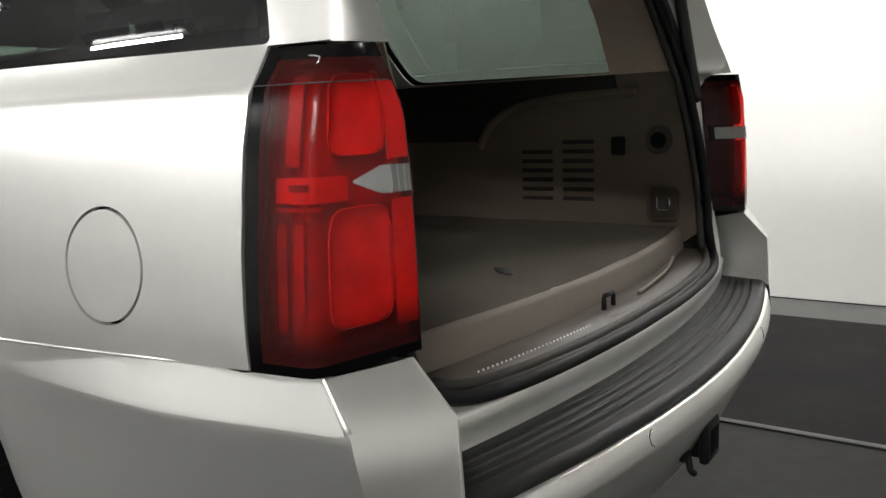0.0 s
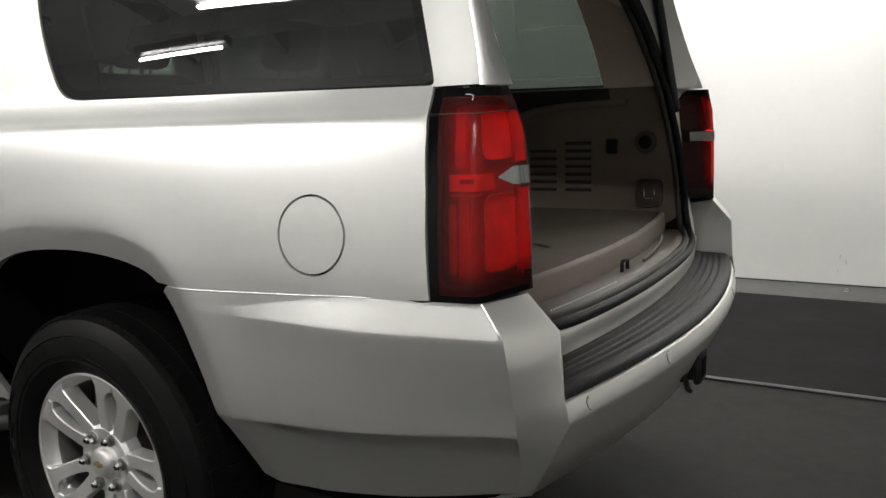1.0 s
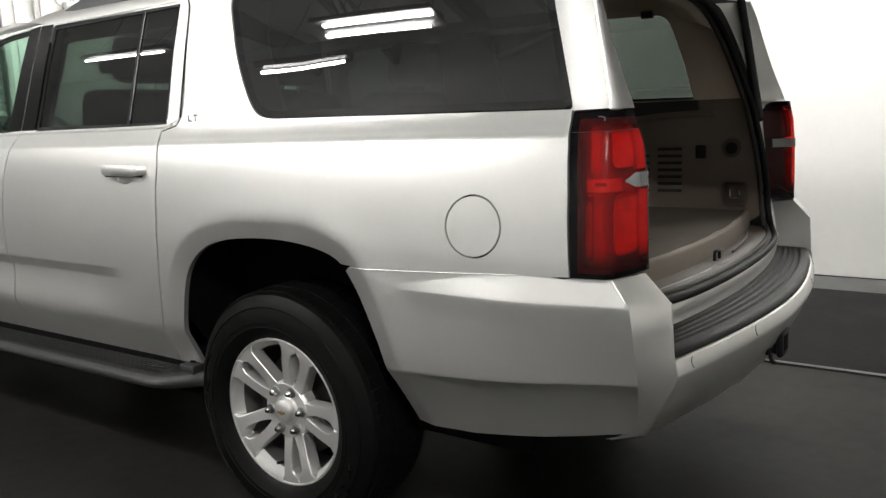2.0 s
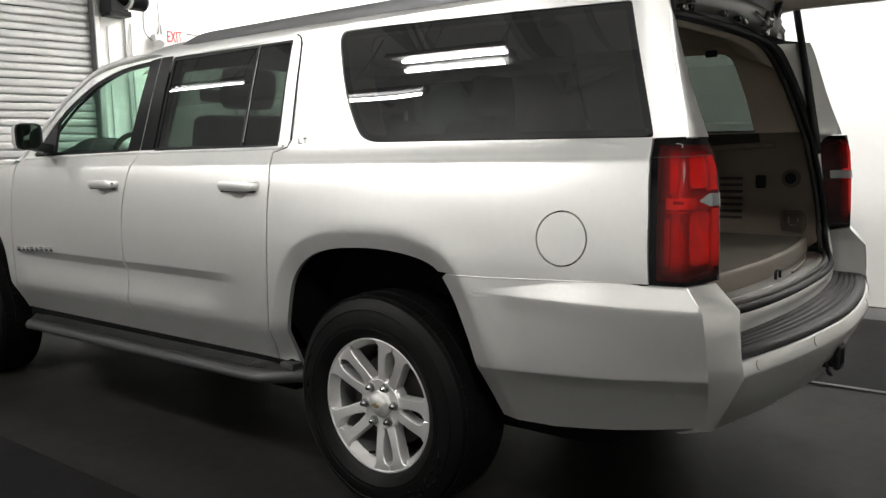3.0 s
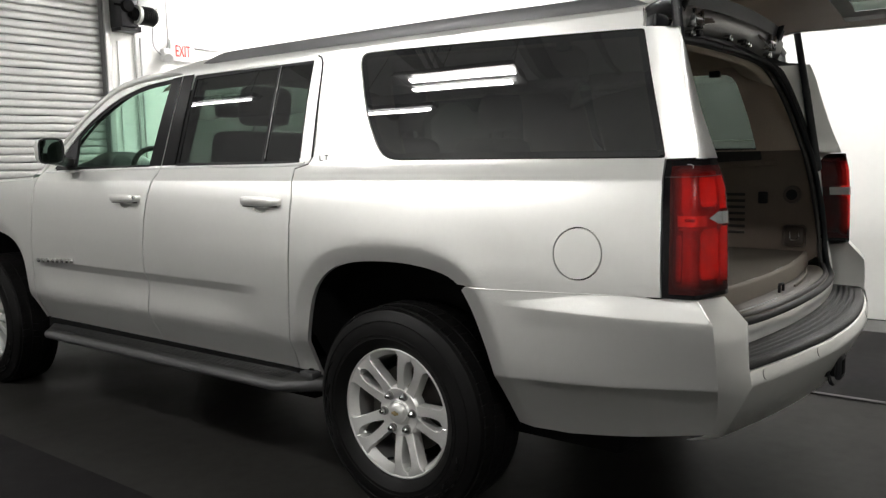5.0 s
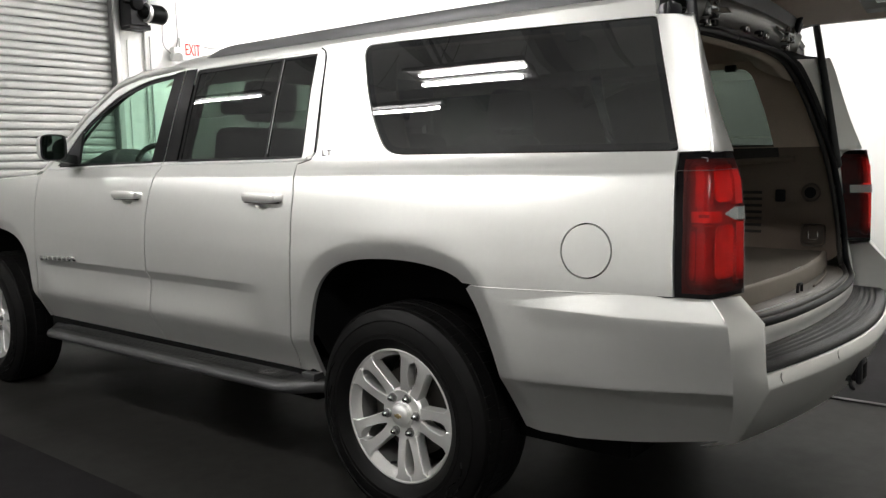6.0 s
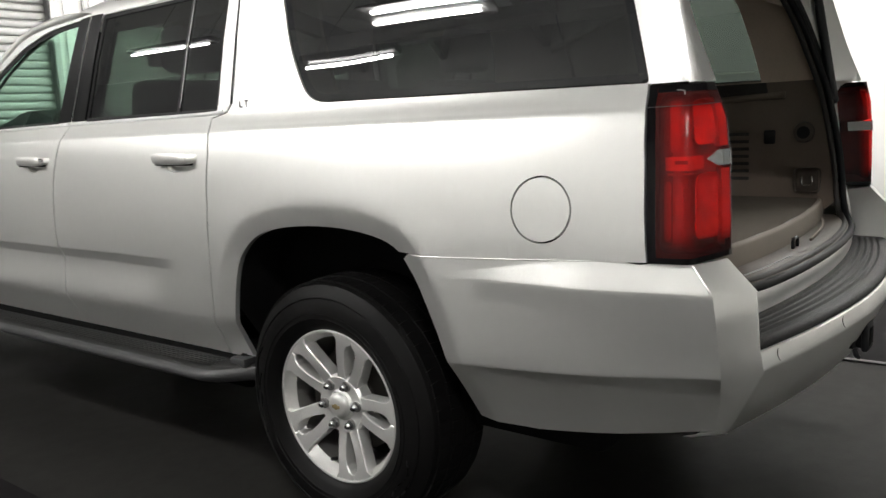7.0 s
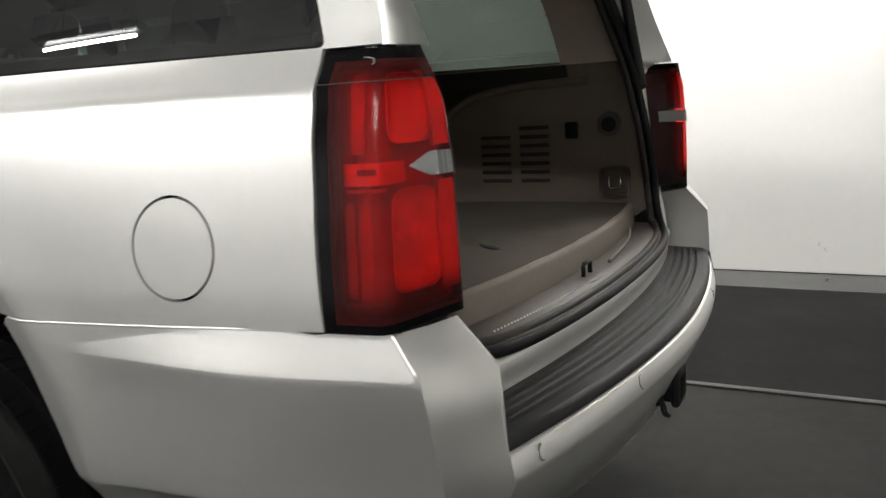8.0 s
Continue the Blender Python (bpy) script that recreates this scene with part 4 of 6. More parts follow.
    loft(bm, [[(s * a, r * math.cos(k * 2 * math.pi / 60), r * math.sin(k * 2 * math.pi / 60)) for k in range(60)] for a, r in ((0.0095, 0.3435), (0.0135, 0.346), (0.0080, 0.3485))], closed=True)
    part("side_wall_relief", bm, RUBBER, tyre, smooth=-35)
    # raised glossy streaks stand in for the sheen along the side wall
    for c0, c1, r, d in ((-0.42, 0.50, 0.336, 0.006), (-0.30, 0.22, 0.318, 0.004), (3.45, 4.25, 0.322, 0.007), (3.70, 4.40, 0.339, 0.004)):
        bm = bmesh.new()
        path = []
        for k in range(25):
            q, a = r + d * math.sin(k * 0.55 + c0 * 7), c0 + (c1 - c0) * k / 24
            path.append((s * float(np.interp(q, [0.29, 0.31, 0.354, 0.382], [0.0182, 0.019, 0.008, -0.012])), q * math.cos(a), q * math.sin(a)))
        tube(bm, path, 0.0028, 6)
        part("gloss_streak", bm, TYRE_GLOSS, tyre, smooth=-60)
    # rim barrel and lip
    bm = bmesh.new()
    sec = [(-0.045, 0.2145), (-0.03, 0.222), (-0.014, 0.2335), (-0.0085, 0.2345), (-0.0065, 0.2395), (-0.008, 0.2435), (-0.014, 0.2450), (-0.03, 0.240)]
    loft(bm, [[(s * a, r * math.cos(k * 2 * math.pi / n), r * math.sin(k * 2 * math.pi / n)) for k in range(n)] for a, r in sec], closed=True, flip=s > 0)
    rim = part("rim", bm, ALLOY, hub, smooth=-30)
    bm = bmesh.new()
    loft(bm, [[(s * a, r * math.cos(k * 2 * math.pi / n), r * math.sin(k * 2 * math.pi / n)) for k in range(n)] for a, r in ((-0.20, 0.216), (-0.10, 0.206), (-0.045, 0.2145))], closed=True, flip=s > 0)
    part("rim_barrel", bm, ALLOY_DARK, rim, smooth=-30)
    bm = bmesh.new()
    loft(bm, [[(s * a, r * math.cos(k * 2 * math.pi / n), r * math.sin(k * 2 * math.pi / n)) for k in range(n)] for a, r in ((-0.20, 0.218), (-0.20, 0.05))], closed=True)
    part("rim_back", bm, LINER, rim)
    # hub face
    bm = bmesh.new()
    sec = [(-0.075, 0.098), (-0.040, 0.096), (-0.030, 0.088), (-0.034, 0.050), (-0.028, 0.044), (-0.022, 0.0)]
    loft(bm, [[(s * a, max(r, 0.0005) * math.cos(k * 2 * math.pi / 48), max(r, 0.0005) * math.sin(k * 2 * math.pi / 48)) for k in range(48)] for a, r in sec], closed=True, flip=s > 0)
    part("hub_face", bm, ALLOY, rim, smooth=-30)
    # five split spokes
    for i in range(5):
        t = radians(-4 + 72 * i)
        for sg in (-1, 1):
            bm = bmesh.new()
            rows = []
            for r, c, w, a in ((0.080, 0.021, 0.0215, -0.033), (0.105, 0.027, 0.0195, -0.028), (0.130, 0.033, 0.0180, -0.023), (0.160, 0.0380, 0.0180, -0.017), (0.190, 0.0410, 0.0195, -0.012), (0.208, 0.0405, 0.0250, -0.010), (0.219, 0.040, 0.0395, -0.009), (0.239, 0.042, 0.044, -0.009)):
                p = []
                for dx, dz in ((-1.0, -0.045), (-1.0, -0.0035), (-0.88, 0.0), (0.88, 0.0), (1.0, -0.0035), (1.0, -0.045)):
                    lat = sg * c + w * dx
                    p.append((s * (a + dz), r * math.cos(t) * 1 - lat * math.sin(t), r * math.sin(t) + lat * math.cos(t)))
                rows.append([(x, -s * 0 + (yy if s > 0 else -yy), zz) for x, yy, zz in p])
            loft(bm, rows)
            part("spoke", bm, ALLOY, rim, smooth=-8)
        # web that closes the split near the hub and at the rim
        bm = bmesh.new()
        rows = []
        for r, w, a in ((0.085, 0.02, -0.046), (0.105, 0.013, -0.046), (0.112, 0.012, -0.060)):
            rows.append([(s * a, (r * math.cos(t) - l * math.sin(t)) * (1 if s > 0 else -1), r * math.sin(t) + l * math.cos(t)) for l in (-w, w)])
        loft(bm, rows)
        part("spoke_web", bm, ALLOY_DARK, rim, smooth=-30)
    # cap with a plain gold shape
    bm = bmesh.new()
    sec = [(-0.030, 0.040), (-0.018, 0.039), (-0.012, 0.034), (-0.009, 0.018), (-0.008, 0.0)]
    loft(bm, [[(s * a, max(r, 0.0005) * math.cos(k * 2 * math.pi / 32), max(r, 0.0005) * math.sin(k * 2 * math.pi / 32)) for k in range(32)] for a, r in sec], closed=True, flip=s > 0)
    cap = part("centre_cap", bm, ALLOY, hub, smooth=-40)
    bm = bmesh.new()
    box(bm, min(s * -0.010, s * -0.0065), max(s * -0.010, s * -0.0065), -0.016, 0.016, -0.005, 0.005, 0.001)
    box(bm, min(s * -0.010, s * -0.0068), max(s * -0.010, s * -0.0068), -0.006, 0.006, -0.009, 0.009, 0.001)
    part("cap_badge", bm, BADGE_GOLD, cap)
    bm = bmesh.new()
    cyl(bm, (s * -0.040, 0.045, -0.190), (s * -0.016, 0.045, -0.183), 0.006, 10, 0.005)
    part("valve_stem", bm, SEAL, hub)
    for i in range(6):
        t = radians(-5 + 60 * i)
        bm = bmesh.new()
        p = Vector((0, 0.0698 * math.cos(t), 0.0698 * math.sin(t)))
        cyl(bm, p + Vector((s * -0.05, 0, 0)), p + Vector((s * -0.026, 0, 0)), 0.0165, 20)
        part("nut_seat", bm, ALLOY_DARK, hub)
        bm = bmesh.new()
        cyl(bm, p + Vector((s * -0.04, 0, 0)), p + Vector((s * -0.012, 0, 0)), 0.0118, 6)
        cyl(bm, p + Vector((s * -0.012, 0, 0)), p + Vector((s * -0.005, 0, 0)), 0.0112, 12, 0.006)
        part("lug_nut", bm, STEEL, hub)
    hub.matrix_basis = pose(s * 0.993, y + 0.012, 0.388)
    return hub


for side in (-1, 1):
    for place in (HUB_R, HUB_F):
        wheel(side, place)


# ---- rear bumper ----
def rear_line(x):
    return float(np.interp(abs(x), [0, 0.1, 0.2, 0.3, 0.4, 0.5, 0.6, 0.7, 0.8, 0.95], [0.046, 0.048, 0.054, 0.063, 0.075, 0.090, 0.108, 0.129, 0.152, 0.203]))


WEDGE_Y, WEDGE_TOP, WEDGE_LOW = [0.25, 0.50, 0.62, 0.72, 0.80, 0.90], [0.9115, 0.9015, 0.892, 0.876, 0.863, 0.855], 0.842


def bumper_half(y, z):
    w = half(y, z) - 0.024 * ease((0.50 - y) / 0.32) - 0.030 * ease((0.84 - z) / 0.22) * ease((0.75 - y) / 0.55)
    # the wedge-shaped bevel opens from a point behind the arch towards the rear
    top = float(np.interp(y, WEDGE_Y, WEDGE_TOP))
    if y < 0.90:
        d = 0.0225 * ease((0.90 - y) / 0.42)
        w += d * max(0.0, min(1.0, (top - z) / (top - WEDGE_LOW))) - 0.004 * ease((WEDGE_LOW - z) / 0.06) * ease((0.86 - y) / 0.14)
    low = 0.655 - 0.0625 * y
    if 0.6 < z < low:
        w -= 0.80 * (low - z)
    return w - (0.80 * (low - 0.6) if z <= 0.6 else 0.0)


CORNER = [(0.252, 0.904), (0.232, 0.878), (0.203, 0.841), (0.2005, 0.77), (0.200, 0.697), (0.200, 0.642), (0.222, 0.56), (0.250, 0.478), (0.325, 0.452)]
CAP_END = [(-0.812, 0.222, 0.898), (-0.812, 0.192, 0.866), (-0.812, 0.154, 0.826), (-0.812, 0.153, 0.76), (-0.812, 0.148, 0.697), (-0.812, 0.139, 0.638), (-0.812, 0.180, 0.555), (-0.812, 0.222, 0.475), (-0.812, 0.31, 0.447)]


def bumper():
    arch = [p for p in ARCH_R if p[0] < 1.2 and p[1] < 0.887]
    skin = arch[::1] + [(0.70, 0.414), (0.483, 0.441), (0.36, 0.459)] + [p for p in CORNER[:-1]][::-1] + [(0.30, 0.9085)] + [(y, z + 0.0022) for y, z in SEAM[::-1]]
    skin = [p for i, p in enumerate(skin) if math.dist(p, skin[i - 1]) > 0.003]
    extra = flare_ring(ARCH_R) + [p for z in (0.850, 0.8425, 0.8415, 0.834) for p in line_points(z, 0.22, 0.90, 0.014)] + [(y, d - 0.0625 * y) for d in (0.665, 0.6555, 0.6545, 0.645) for y in np.arange(0.205, 0.95, 0.012)]
    extra += [(y, float(np.interp(y, WEDGE_Y, WEDGE_TOP)) + e) for e in (-0.006, -0.0008, 0.0008, 0.006) for y in np.arange(0.30, 0.90, 0.014)]
    bm = bmesh.new()
    rows = []
    m = 30
    for i in range(m * 2 + 1):
        u = -1 + i / m
        x = 0.812 * u
        y = rear_line(x)
        rows.append([(x, y + 0.10, 0.678), (x, y + 0.006, 0.6815), (x, y - 0.0015, 0.6815), (x, y - 0.004, 0.678), (x, y - 0.0135, 0.645), (x, y - 0.013, 0.636), (x, y + 0.028, 0.555), (x, y + 0.070, 0.475), (x, y + 0.158, 0.447)])
    loft(bm, rows, flip=True)
    beam = part("rear_bumper", bm, PAINT, car, smooth=28)
    for s in (-1, 1):
        panel("bumper_side", skin, PAINT, beam, s, step=0.020, extra=extra, surf=bumper_half, depth=0.014)
        bm = bmesh.new()
        rows = []
        for i in range(9):
            u = i / 8
            row = []
            for (cy, cz), e in zip(CORNER, CAP_END):
                a = Vector((-bumper_half(cy, cz), cy, cz))
                q = a.lerp(Vector(e), u)
                q.y -= 0.010 * math.sin(math.pi * u) * 0.5
                row.append((-s * q.x, q.y, q.z))
            rows.append(row)
        loft(bm, rows, flip=s < 0)
        part("bumper_corner", bm, PAINT, beam, smooth=18)
        bm = bmesh.new()
        tube(bm, [(s * (bumper_half(y, z) - 0.0038), y + 0.0038, z) for y, z in smooth_path([(0.258, 0.907)] + CORNER[:2] + [(0.206, 0.845)], rounds=1)], 0.0050, 10)
        part("bumper_edge", bm, PAINT, beam, smooth=60)
        bm = bmesh.new()
        tube(bm, [(s * (bumper_half(y, z) - 0.0020), y, z + 0.0016) for y, z in ((0.256 + 0.76 * k / 40, float(np.interp(0.256 + 0.76 * k / 40, [0.256, 0.346, 0.64, 0.839, 1.021], [0.9070, 0.9075, 0.8965, 0.8895, 0.8855]))) for k in range(41))], 0.0030, 8)
        part("bumper_lip", bm, PAINT, beam, smooth=60)
        bm = bmesh.new()
        f = [(s * 0.8121, y, z) for y, z in ((0.222, 0.898), (0.192, 0.866), (0.154, 0.826), (0.148, 0.690), (0.30, 0.690), (0.32, 0.88))]
        bm.faces.new([bm.verts.new(p) for p in f])
        q = bmesh.ops.extrude_face_region(bm, geom=bm.faces[:])
        for v in [g for g in q["geom"] if isinstance(g, bmesh.types.BMVert)]:
            v.co.x += s * 0.004
        part("bumper_end_face", bm, PAINT, beam, smooth=-20)
        for x in (0.73, 0.37):
            bm = bmesh.new()
            y = rear_line(x)
            cyl(bm, (s * x, y + 0.01, 0.662), (s * x, y - 0.0062, 0.660), 0.0125, 20)
            part("parking_sensor", bm, PAINT, beam)
            bm = bmesh.new()
            tube(bm, [(s * x + 0.0135 * math.cos(k * math.pi / 10), y - 0.0085 - 0.0035 * math.sin(k * math.pi / 10) * -1, 0.661 + 0.0135 * math.sin(k * math.pi / 10)) for k in range(20)], 0.0008, 5, closed=True)
            part("sensor_ring", bm, SEAL, beam)
    # step pad with ribs
    bm = bmesh.new()
    rows = []
    for i in range(81):
        x = 0.810 * (-1 + i / 40)
        y0, y1 = rear_line(x) + 0.004, 0.196 + 0.132 * x * x
        row = [(x, y0, 0.683), (x, y0 - 0.002, 0.694), (x, y0 + 0.006, 0.700)]
        for j in range(57):
            t = j / 56
            rib = 0.0
            for c, w in ((0.24, 0.046), (0.42, 0.046), (0.60, 0.046), (0.78, 0.046)):
                rib = min(rib, -0.0070 * math.exp(-((t - c) / w) ** 4) * ease((0.795 - abs(x)) / 0.07))
            row.append((x, y0 + 0.014 + (y1 - y0 - 0.014) * t, 0.7035 + 0.004 * t + rib))
        rows.append(row)
    loft(bm, rows, flip=True)
    part("step_pad", bm, STEP_PAD, beam, smooth=50)
    # lip of the body between pad and seal
    bm = bmesh.new()
    rows = []
    for i in range(61):
        x = 0.775 * (-1 + i / 30)
        y1 = 0.196 + 0.132 * x * x
        rows.append([(x, y1 - 0.006, 0.702), (x, y1 - 0.003, 0.708), (x, y1 - 0.006, 0.735), (x, y1 - 0.010, 0.760), (x, y1 - 0.004, 0.770), (x, y1 + 0.02, 0.771)])
    loft(bm, rows, flip=True)
    part("tailgate_lip", bm, PAINT, car, smooth=35)


bumper()


# ---- tail lamps ----


def lamp_point(t, z, off, s):
    """A point on the lens: t from its front edge (0) over the corner to its inner edge (1)."""
    zz = [0.906, 1.0, 1.109, 1.22, 1.296]
    yf = float(np.interp(z, zz, [0.346, 0.349, 0.352, 0.362, 0.378])) - 0.002
    yc = float(np.interp(z, zz, [0.250, 0.250, 0.253, 0.266, 0.286]))
    yi = float(np.interp(z, zz, [0.216, 0.216, 0.218, 0.226, 0.247]))
    xi = float(np.interp(z, [0.906, 1.2, 1.25, 1.296], [0.800, 0.803, 0.812, 0.828]))
    a, c, e = np.array([half(yf, z, False), yf]), np.array([half(yc, z, False) - 0.006, yc]), np.array([xi, yi])
    k = 0.42
    if t > 1.0:
        v = (t - 1.0) / 0.3
        xe, ye = (float(np.interp(z, [0.906, 1.16, 1.26, 1.296], q)) for q in ((0.770, 0.764, 0.764, 0.766), (0.302, 0.328, 0.336, 0.340)))
        return (s * (xi + (xe - xi) * v - off), yi + (ye - yi) * v + (0.004 if off < 0 else 0), z)
    if t < k - 0.07:
        p = a + (c - a) * (t / k)
    elif t > k + 0.07:
        p = c + (e - c) * ((t - k) / (1 - k))
    else:
        v = (t - k + 0.07) / 0.14
        p0, p2 = a + (c - a) * ((k - 0.07) / k), c + (e - c) * (0.07 / (1 - k))
        p = (1 - v) ** 2 * p0 + 2 * v * (1 - v) * c + v * v * p2
    n = np.array([0.55 + 0.45 * max(0, 1 - t / k), -min(1, t / k) * 0.9])
    n = n / np.linalg.norm(n)
    p = p + off * n
    return (s * p[0], p[1], z)


def lamp_patch(name, mat, parent, s, t0, t1, z0, z1, off, nt=14, nz=14, round_to=0.0, label="", bulge=0.0, point=0.0):
    bm = bmesh.new()
    rows = []
    for i in range(nt + 1):
        u = i / nt
        t = t0 + (t1 - t0) * u
        row = []
        for j in range(nz + 1):
            v = j / nz
            if point:
                v = 0.5 + (v - 0.5) * min(1.0, 0.08 + u / point)
            inset = round_to * max(0, abs(2 * u - 1) ** 4) * (0.5 - v) * 2 if round_to else 0
            lift = bulge * (1 - (2 * u - 1) ** 4) * (1 - (2 * v - 1) ** 4)
            row.append(lamp_point(t, z0 + (z1 - z0) * v + inset, off + lift, s))
        rows.append(row)
    loft(bm, rows, flip=s < 0)
    return part(name, bm, mat, parent, label)


def tail_lamp(s):
    h = lamp_patch("tail_lamp", LAMP_INNER, car, s, 0.0, 0.99, 0.906, 1.295, -0.032, 20, 16)
    # closed sides of the housing
    bm = bmesh.new()
    for z in (0.9062, 1.2948):
        loft(bm, [[lamp_point(t / 20, z, o, s) for t in range(0, 21)] for o in (-0.06, -0.0006)])
    loft(bm, [[lamp_point(0.0, 0.906 + 0.389 * k / 12, o, s) for k in range(13)] for o in (-0.06, -0.0006)])
    part("housing", bm, LENS_BLACK, h, smooth=-30)
    # outer lens: black rim, and one red lens whose tint darkens to its borders
    lamp_patch("lens_rim", LENS_BLACK, h, s, 0.0, 0.085, 0.906, 1.295, 0.0, 4, 16)
    lamp_patch("lens_rim", LENS_BLACK, h, s, 0.085, 1.3, 1.278, 1.295, 0.0, 24, 3)
    lamp_patch("lens_rim", LENS_BLACK, h, s, 0.085, 1.3, 0.906, 0.919, 0.0, 24, 3)
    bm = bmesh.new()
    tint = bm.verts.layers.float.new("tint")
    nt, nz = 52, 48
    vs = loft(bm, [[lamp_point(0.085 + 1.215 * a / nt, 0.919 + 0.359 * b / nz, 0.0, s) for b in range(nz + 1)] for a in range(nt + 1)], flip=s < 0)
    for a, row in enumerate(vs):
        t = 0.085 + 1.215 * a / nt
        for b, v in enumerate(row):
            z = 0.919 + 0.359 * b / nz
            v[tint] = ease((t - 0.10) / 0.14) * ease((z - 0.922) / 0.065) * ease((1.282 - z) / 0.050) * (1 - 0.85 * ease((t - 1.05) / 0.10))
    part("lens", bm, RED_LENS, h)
    lamp_patch("reversing_lamp", CLEAR_LENS, h, s, 0.62, 1.02, 1.111, 1.149, 0.0035, 18, 8, point=0.5)
    lamp_patch("reversing_reflector", REFLECTOR, h, s, 0.64, 0.88, 1.113, 1.147, 0.0012, 16, 10, point=0.75, bulge=0.0012)
    lamp_patch("reversing_back", ALLOY_DARK, h, s, 0.87, 1.01, 1.1135, 1.1465, 0.0014, 6, 4)
    for t in (0.905, 0.945):
        lamp_patch("reversing_rib", CONDUIT, h, s, t, t + 0.012, 1.113, 1.147, 0.0022, 2, 4)
    # inside: side column, upper and lower bowl, crossbar, inner wall
    lamp_patch("inner_wall", LAMP_BRIGHT, h, s, 1.03, 1.3, 0.93, 1.108, -0.014, 6, 8)
    lamp_patch("inner_wall", LAMP_BRIGHT, h, s, 1.03, 1.3, 1.152, 1.262, -0.014, 6, 8)
    lamp_patch("reversing_return", ALLOY_DARK, h, s, 1.01, 1.22, 1.1135, 1.1465, 0.003, 6, 4)
    lamp_patch("edge_reflector", LAMP_BRIGHT, h, s, 0.87, 1.0, 0.945, 1.105, -0.006, 6, 12)
    lamp_patch("edge_reflector", LAMP_BRIGHT, h, s, 0.87, 1.0, 1.155, 1.250, -0.006, 6, 12)
    lamp_patch("side_reflector", LAMP_DEEP, h, s, 0.135, 0.28, 0.945, 1.262, -0.022, 6, 16)
    lamp_patch("side_reflector", LAMP_INNER, h, s, 0.28, 0.49, 0.945, 1.262, -0.030, 6, 16)
    lamp_patch("side_column", LAMP_INNER, h, s, 0.17, 0.25, 0.952, 1.085, -0.016, 5, 12, 0.01)
    lamp_patch("side_column", LAMP_INNER, h, s, 0.30, 0.38, 0.975, 1.085, -0.016, 5, 12, 0.01)
    lamp_patch("upper_side_pane", LAMP_PALE, h, s, 0.24, 0.345, 1.150, 1.258, -0.012, 6, 8)
    for z0, z1 in ((0.955, 1.098), (1.162, 1.258)):
        lamp_patch("bowl", LAMP_BRIGHT, h, s, 0.52, 0.86, z0, z1, -0.014, 16, 16, 0.012, bulge=-0.007)
        bm = bmesh.new()
        pts = []
        for k in range(32):
            a = k * math.pi / 16
            ct, st = math.cos(a), math.sin(a)
            sq = (abs(ct) ** 6 + abs(st) ** 6) ** (-1 / 6)
            pts.append(lamp_point(0.69 + 0.175 * ct * sq, (z0 + z1) / 2 + (z1 - z0) / 2 * st * sq * 1.01, -0.010, s))
        tube(bm, pts, 0.0014, 6, closed=True)
        part("bowl_rim", bm, LAMP_BRIGHT, h)
    lamp_patch("crossbar", LAMP_BRIGHT, h, s, 0.18, 0.62, 1.108, 1.138, -0.007, 10, 4)
    lamp_patch("crossbar_slot", LAMP_DEEP, h, s, 0.27, 0.40, 1.122, 1.130, -0.005, 6, 2)
    lamp_patch("crossbar_edge", LAMP_PALE, h, s, 0.19, 0.47, 1.099, 1.104, -0.003, 8, 2)
    # chrome hook stands in for a lamp's reflection on the lens top
    bm = bmesh.new()
    tube(bm, [lamp_point(t, z, 0.0008, s) for t, z in ((0.27, 1.2815), (0.31, 1.281), (0.345, 1.279), (0.352, 1.274), (0.345, 1.270))], 0.0015, 6)
    part("lens_glint_and_step", bm, CHROME, h)
    # fine grey step line across the lens
    bm = bmesh.new()
    tube(bm, [lamp_point(t / 20, 1.247 + 0.006 * max(0, t / 20 - 0.42), 0.0004, s) for t in range(0, 20)], 0.0008, 5)
    part("lens_glint_and_step", bm, RAIL_GREY, h)


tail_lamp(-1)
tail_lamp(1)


# ---- tailgate opening: rear face of the pillars, jamb, seal ----
APERTURE = [(0.0, 0.188, 0.776), (0.2, 0.192, 0.776), (0.4, 0.208, 0.776), (0.55, 0.230, 0.777), (0.65, 0.256, 0.782), (0.705, 0.282, 0.805), (0.728, 0.298, 0.86), (0.730, 0.304, 0.95), (0.727, 0.318, 1.06),
            (0.722, 0.336, 1.16), (0.7145, 0.362, 1.286), (0.713, 0.368, 1.303), (0.702, 0.404, 1.41), (0.682, 0.446, 1.53), (0.650, 0.484, 1.62), (0.590, 0.508, 1.678), (0.48, 0.520, 1.702), (0.25, 0.527, 1.712), (0.0, 0.529, 1.714)]
JAMB_OUT = [(0.0, 0.192, 0.771), (0.2, 0.197, 0.771), (0.4, 0.213, 0.771), (0.55, 0.232, 0.771), (0.66, 0.250, 0.771), (0.77, 0.272, 0.775), (0.778, 0.288, 0.86), (0.769, 0.306, 0.95), (0.766, 0.318, 1.06),
            (0.766, 0.328, 1.16), (0.764, 0.344, 1.288), (0.788, 0.257, 1.303), (0.782, 0.301, 1.41), (0.771, 0.338, 1.53), (0.764, 0.363, 1.62), (0.760, 0.388, 1.692), (0.625, 0.490, 1.698), (0.40, 0.496, 1.745), (0.0, 0.494, 1.785)]


def mirrored(pts):
    return [(-x, y, z) for x, y, z in pts[::-1]] + [tuple(p) for p in pts[1:]]


